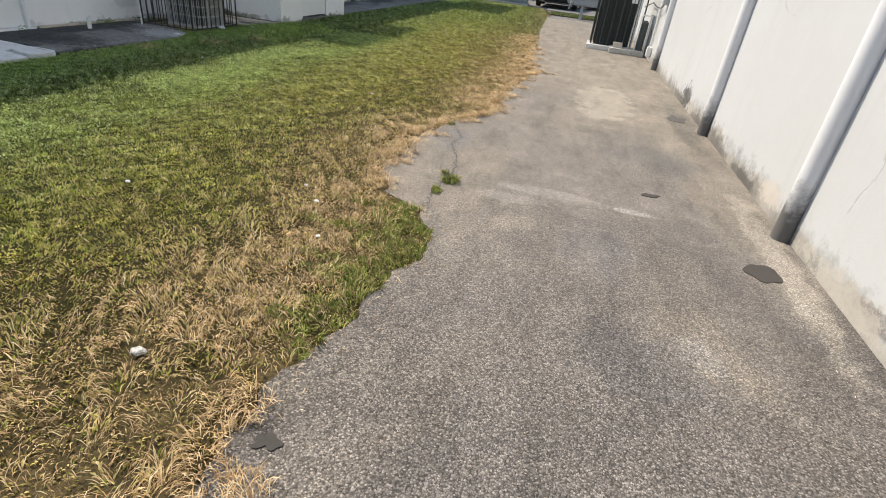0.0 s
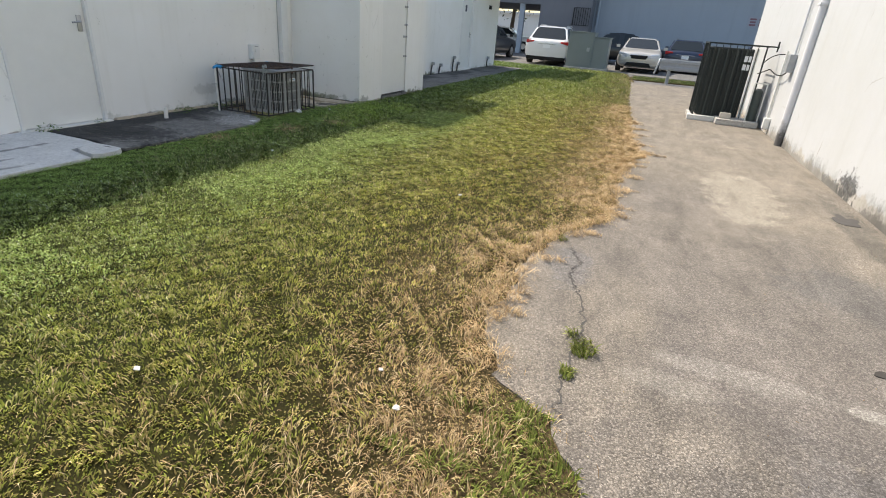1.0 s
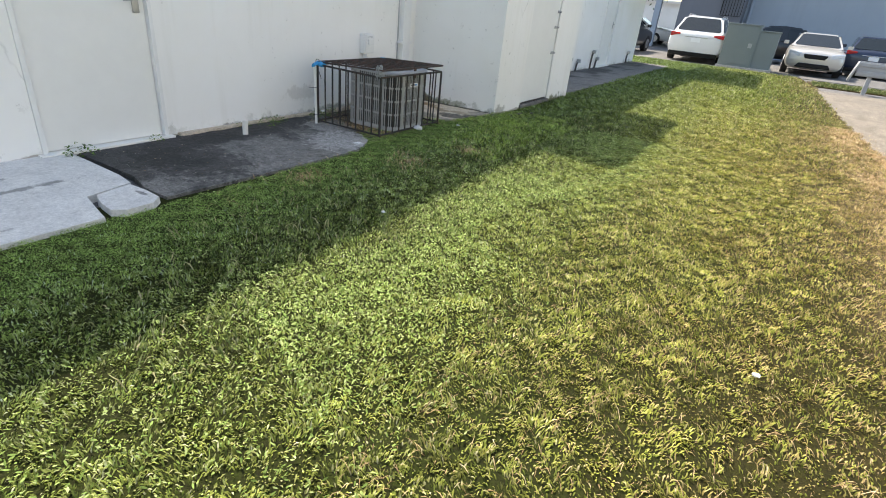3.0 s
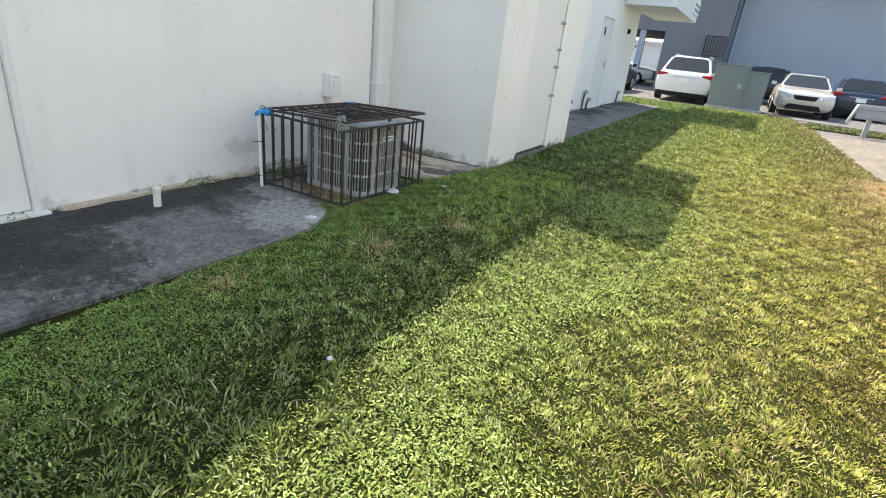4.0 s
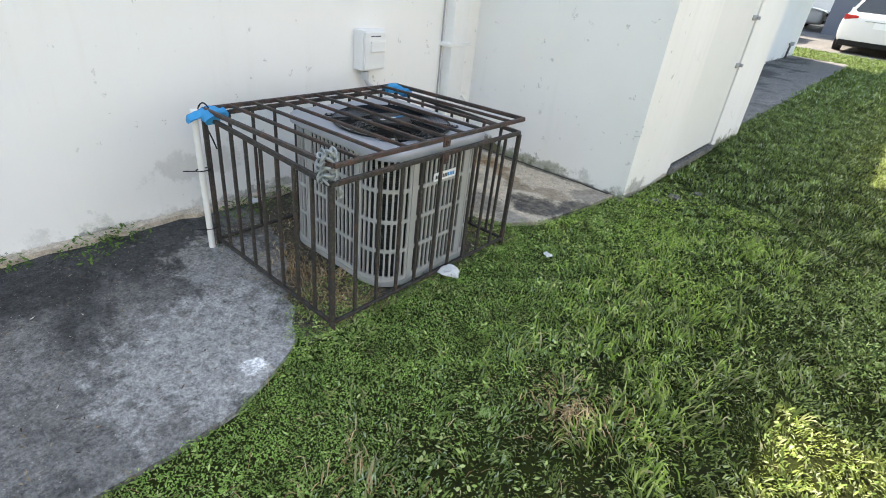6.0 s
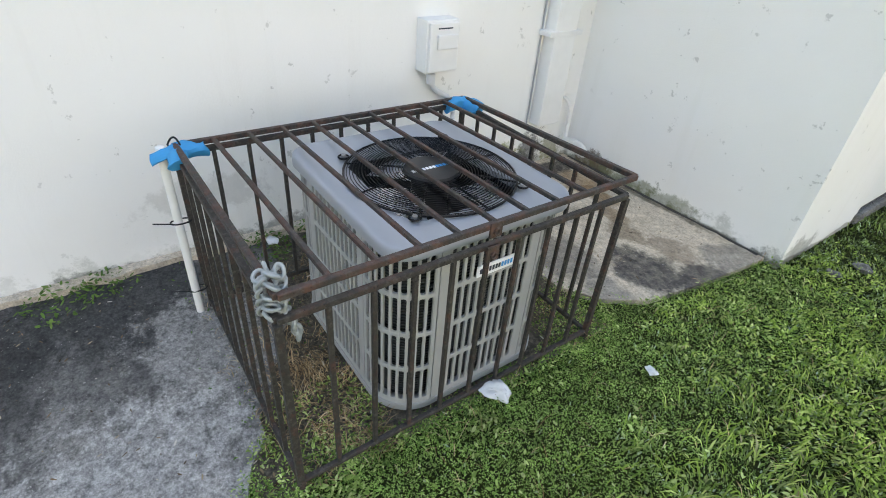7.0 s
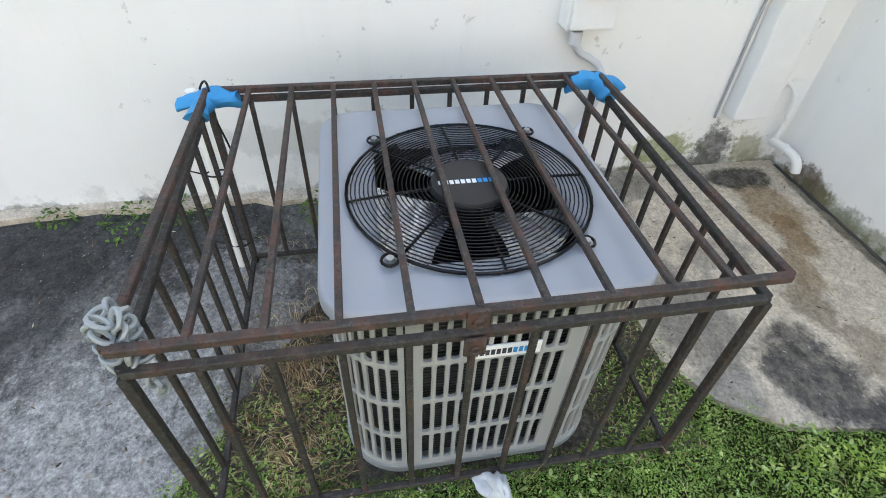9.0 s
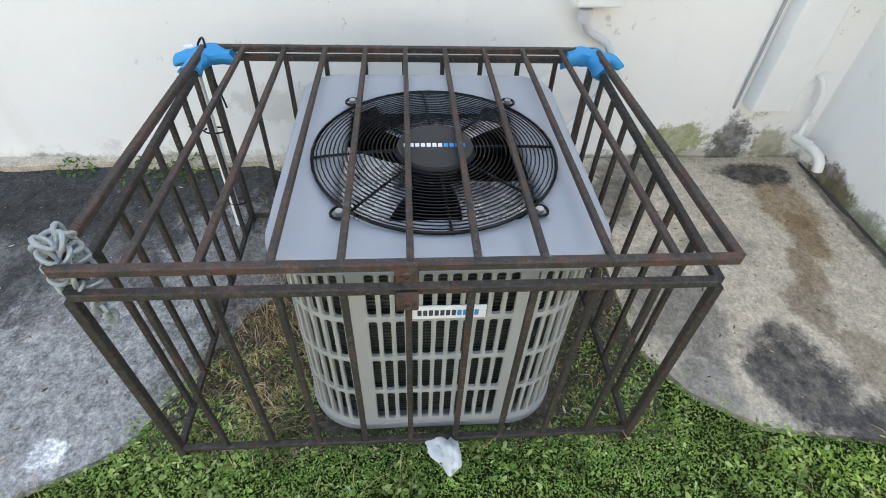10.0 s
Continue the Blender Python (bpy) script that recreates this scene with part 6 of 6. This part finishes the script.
# weeds and dead grass inside the cage
def round_unit(x, y):
    return ~((x > -5.75) & (x < -5.09) & (y > 6.99) & (y < 7.60))
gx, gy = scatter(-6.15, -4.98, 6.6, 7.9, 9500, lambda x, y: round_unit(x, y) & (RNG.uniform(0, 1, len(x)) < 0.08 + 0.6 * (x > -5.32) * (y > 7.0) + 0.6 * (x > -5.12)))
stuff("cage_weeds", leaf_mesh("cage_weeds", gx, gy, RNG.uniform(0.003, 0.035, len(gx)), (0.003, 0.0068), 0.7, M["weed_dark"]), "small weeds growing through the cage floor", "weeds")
gx, gy = scatter(-5.95, -5.02, 6.68, 7.85, 9000, lambda x, y: round_unit(x, y) & (RNG.uniform(0, 1, len(x)) < 0.22 + 0.78 * np.exp(-(((x + 5.25) / 0.22) ** 2 + ((y - 6.9) / 0.15) ** 2))))
stuff("dead_grass", blade_mesh("dead_grass", gx, gy, (0.02, 0.06), (0.001, 0.0022), (0.8, 1.5), M["straw"], 0.002), "brown dead grass litter round the condenser", "dry grass")


def plant(name, x, y, n, spread, height, size, material, label):
    a, r = RNG.uniform(0, 6.283, n), spread * np.sqrt(RNG.uniform(0, 1, n))
    z = height * RNG.uniform(0.15, 1, n) * (1 - 0.6 * (r / spread) ** 2)
    return tagged(new(name, leaf_mesh(name, x + r * np.cos(a), y + r * np.sin(a), z, size, 0.7, material)), label, "weed", "weeds by the concrete", kind="stuff")


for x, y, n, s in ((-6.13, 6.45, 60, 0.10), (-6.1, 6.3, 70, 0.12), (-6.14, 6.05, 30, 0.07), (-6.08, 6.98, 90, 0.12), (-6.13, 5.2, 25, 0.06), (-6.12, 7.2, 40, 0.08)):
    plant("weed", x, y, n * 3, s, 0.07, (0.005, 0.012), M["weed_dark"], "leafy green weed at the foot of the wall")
for x, y, n, s in ((-5.02, 6.62, 40, 0.07), (-4.98, 6.8, 34, 0.06), (-4.97, 7.22, 26, 0.05), (-5.0, 8.1, 40, 0.08), (-4.85, 8.35, 70, 0.12), (-4.8, 8.6, 60, 0.12)):
    plant("weed", x, y, n * 3, s, 0.045, (0.004, 0.0095), M["weed"], "broad-leaved weed beside the cage")

# tufts in the lane's crack
for x, y, n, s in ((-0.56, 3.2, 230, 0.09), (-0.6, 2.98, 110, 0.05), (-0.86, 4.5, 60, 0.05), (-0.62, 3.3, 60, 0.04)):
    a, r = RNG.uniform(0, 6.283, n), s * np.sqrt(RNG.uniform(0, 1, n))
    tagged(new("grass_tuft", blade_mesh("grass_tuft", x + r * np.cos(a) * 0.6, y + r * np.sin(a), (0.025, 0.06), (0.003, 0.006), (0.5, 1.4), M["lush"], 0.0)), "green tuft growing in the asphalt crack", "grass", "tufts in the crack", kind="stuff")


def crack(points, w, seed, label):
    rnd = random.Random(seed)
    bm = bmesh.new()
    pts = []
    for (xa, ya), (xb, yb) in zip(points, points[1:]):
        for k in range(14):
            t = k / 14
            pts.append((xa + (xb - xa) * t + rnd.uniform(-0.02, 0.02), ya + (yb - ya) * t))
    L = [bm.verts.new((x - w * rnd.uniform(0.15, 1), y, 0.003)) for x, y in pts]
    R = [bm.verts.new((x + w * rnd.uniform(0.15, 1), y, 0.003)) for x, y in pts]
    for i in range(len(pts) - 1):
        bm.faces.new((L[i], R[i], R[i + 1], L[i + 1]))
    return solid("crack", bm, M["grime"], label, kind="structure")


crack([(-0.6, 2.7), (-0.62, 3.0), (-0.56, 3.3), (-0.66, 3.75), (-0.74, 3.95), (-0.70, 4.17), (-0.8, 4.4)], 0.008, 2, "dark open crack in the asphalt")
crack([(-5.9, 8.86), (-5.2, 8.84)], 0.006, 5, "dark joint between pad and closet wall")


def patch(name, x, y, rx, ry, rough, seed, z, material, label):
    return solid(name, prism(blob_outline(x, y, rx, ry, rough, seed), -0.01, z), material, label, kind="structure")


patch("asphalt_patch", 1.21, 2.76, 0.085, 0.10, 0.18, 1, 0.004, M["tar"], "round black tar patch on the lane")
patch("asphalt_patch", 0.73, 3.62, 0.06, 0.03, 0.3, 2, 0.004, M["tar"], "small dark hole in the asphalt")
patch("asphalt_patch", -0.57, 1.01, 0.035, 0.03, 0.4, 3, 0.004, M["tar"], "small dark hole in the asphalt")
patch("asphalt_patch", 1.28, 6.25, 0.09, 0.16, 0.4, 4, 0.004, M["grime"], "dark dirt by the wall's foot")


def scrap(x, y, s, seed, mat_, label, z=0.03):
    bm = bmesh.new()
    bmesh.ops.create_icosphere(bm, subdivisions=2, radius=1)
    for v in bm.verts:
        k = 1 + 0.6 * noise.noise(v.co * 2 + Vector((seed, 0, 0)))
        v.co = Vector((x + v.co.x * s * k, y + v.co.y * s * 0.8 * k, z + v.co.z * s * 0.4 * k))
    return solid("litter", bm, mat_, label, "litter", group="scraps of litter on the lawn")


for i, (x, y, s) in enumerate(((-1.77, 4.95, 0.016), (-2.09, 2.22, 0.014), (-1.13, 2.45, 0.014), (-1.28, 2.62, 0.01), (-3.85, 5.25, 0.014), (-4.82, 7.79, 0.02), (-0.95, 2.1, 0.012))):
    scrap(x, y, s, i, M["bag"], "small white scrap of litter in the grass", 0.035)
scrap(-1.13, 1.18, 0.024, 9, M["pad_pale"], "pale stone chip in the grass", 0.015)
for i, (x, y, s) in enumerate(((-4.7, 9.15, 0.04), (-4.62, 9.35, 0.03), (-4.75, 8.98, 0.03))):
    scrap(x, y, s, i + 20, M["pad_dark"], "grey broken stone by the closet wall", 0.015)

gx, gy = scatter(-5.42, -4.95, 6.68, 7.9, 20000, lambda x, y: round_unit(x, y) & (RNG.uniform(0, 1, len(x)) < np.interp(x, [-5.42, -5.3, -5.14, -5.0], [0.04, 0.25, 0.7, 0.9]) * (0.4 + 0.6 * (np.sin(y * 9) > -0.3))))
stuff("cage_weeds", leaf_mesh("cage_weeds", gx, gy, RNG.uniform(0.002, 0.022, len(gx)), (0.0022, 0.005), 0.7, M["moss"]), "fine green weeds along the cage's front", "weeds")

# dead patches in the shaded lawn
for x, y, n_, s_ in ((-4.42, 6.3, 380, 0.26), (-4.25, 7.0, 320, 0.24), (-4.7, 5.4, 220, 0.24)):
    a, rr = RNG.uniform(0, 6.283, n_), s_ * np.abs(RNG.normal(0, 0.55, n_))
    stuff("dead_grass", blade_mesh("dead_grass", x + rr * np.cos(a), y + rr * np.sin(a), (0.02, 0.055), (0.0015, 0.004), (0.8, 1.5), M["straw"], 0.012), "withered brown patch in the shaded lawn", "dry grass")

# leaf scraps and grit lying on the concrete, the soil and the lane
def debris(x0, x1, y0, y1, per, size, z, label, inside=lambda x, y: x > -99):
    gx, gy = scatter(x0, x1, y0, y1, per, inside)
    stuff("debris", leaf_mesh("debris", gx, gy, np.full(len(gx), z), size, 0.35, M["debris"], 0.5), label, "debris")


debris(-6.17, -5.0, 4.7, 6.55, 190, (0.003, 0.010), 0.016, "dry leaf scraps on the dark pad", lambda x, y: x < pad_edge(y) - 0.08)
debris(-6.17, -5.15, 7.9, 8.8, 220, (0.003, 0.009), 0.018, "dry leaf scraps on the stained pad")
debris(-6.17, -5.05, 6.62, 7.85, 1500, (0.003, 0.012), 0.006, "leaf litter on the soil under the cage", round_unit)
debris(-0.5, 1.45, 1.0, 9.0, 22, (0.003, 0.008), 0.004, "dry scraps scattered on the asphalt")
debris(1.2, 1.46, 1.0, 11.0, 160, (0.003, 0.010), 0.005, "dirt and dry leaves along the wall's foot")
scrap(-6.06, 7.02, 0.028, 31, M["bag"], "white plastic scrap in the weeds behind the cage", 0.055)
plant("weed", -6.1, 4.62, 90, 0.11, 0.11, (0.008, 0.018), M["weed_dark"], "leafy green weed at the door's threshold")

# greener growth at the cage's front corners, straw on the soil beside the condenser
for x, y, n, s in ((-5.14, 6.78, 70, 0.07), (-5.06, 6.9, 60, 0.07), (-5.2, 6.68, 36, 0.05), (-5.1, 7.72, 80, 0.1), (-5.22, 7.82, 70, 0.09), (-5.12, 7.88, 70, 0.08), (-5.3, 7.74, 40, 0.07), (-5.04, 7.6, 60, 0.08), (-5.4, 7.86, 26, 0.06)):
    plant("weed", x, y, n * 3, s, 0.04, (0.003, 0.0075), M["weed"], "bright green weed growing through the cage's front")
gx, gy = scatter(-5.6, -5.04, 6.72, 7.0, 9000, lambda x, y: RNG.uniform(0, 1, len(x)) < np.exp(-(((x + 5.3) / 0.2) ** 2 + ((y - 6.92) / 0.1) ** 2)))
stuff("dead_grass", blade_mesh("dead_grass", gx, gy, (0.025, 0.07), (0.0012, 0.0026), (0.7, 1.45), M["straw"], 0.004), "tangled dry straw beside the condenser", "dry grass")
gx, gy = scatter(-4.75, -3.9, 6.9, 9.0, 2600, lambda x, y: RNG.uniform(0, 1, len(x)) < np.interp(x - pad_edge(y), [0.25, 0.6], [0.0, 1.0]) * (0.35 + 0.65 * (np.sin(x * 7 + y * 3.3) + np.sin(y * 6.1 - x * 4) > -0.2)))
stuff("coarse_grass", blade_mesh("coarse_grass", gx, gy, (0.035, 0.07), (0.0035, 0.007), (0.5, 1.4), M["lime"]), "coarse pale-tipped grass beside the closet's shade", "grass")

# lime-green weeds by the closet's corner, thick growth inside the cage's front corner
gx, gy = scatter(-5.0, -4.1, 7.95, 9.3, 9000, lambda x, y: (x > pad_edge(y) + 0.03) & (RNG.uniform(0, 1, len(x)) < 0.25 + 0.75 * (np.sin(x * 9 + y * 5) + np.sin(y * 11 - x * 6) > 0.3)))
stuff("broadleaf_weeds", leaf_mesh("broadleaf_weeds", gx, gy, RNG.uniform(0.012, 0.04, len(gx)), (0.004, 0.010), 0.8, M["lime"], 0.7), "bright lime-green weeds beside the closet's corner", "weeds")
gx, gy = scatter(-5.34, -5.02, 6.68, 7.02, 16000, lambda x, y: (x > -5.46 + (y - 6.6) * 0.35) & (RNG.uniform(0, 1, len(x)) < 0.2 + 0.8 * (np.sin(x * 31 + y * 17) + np.sin(y * 41 - x * 13) > 0.1)))
stuff("cage_weeds", leaf_mesh("cage_weeds", gx, gy, RNG.uniform(0.002, 0.03, len(gx)), (0.0028, 0.0065), 0.8, M["weed"], 0.8), "leafy green weeds in the cage's front corner", "weeds")

# ragged straw clumps creeping out over the asphalt
gx, gy = scatter(-1.6, 0.3, 0.6, 11, 16000, lambda x, y: (x - lane_edge(y) > -0.12) & (x - lane_edge(y) < 0.02 + 0.11 * np.clip(np.sin(y * 9.7) + 0.8 * np.sin(y * 23 + 1) + 0.5 * np.sin(y * 51), 0, 2)) & (RNG.uniform(0, 1, len(x)) < 0.55) & ((y > 2.85) | (y < 1.2)))
stuff("dry_grass", blade_mesh("dry_grass", gx, gy, (0.025, 0.075), (0.0014, 0.0034), (1.1, 1.55), M["straw"], 0.003), "ragged dead grass creeping over the asphalt's edge", "dry grass")
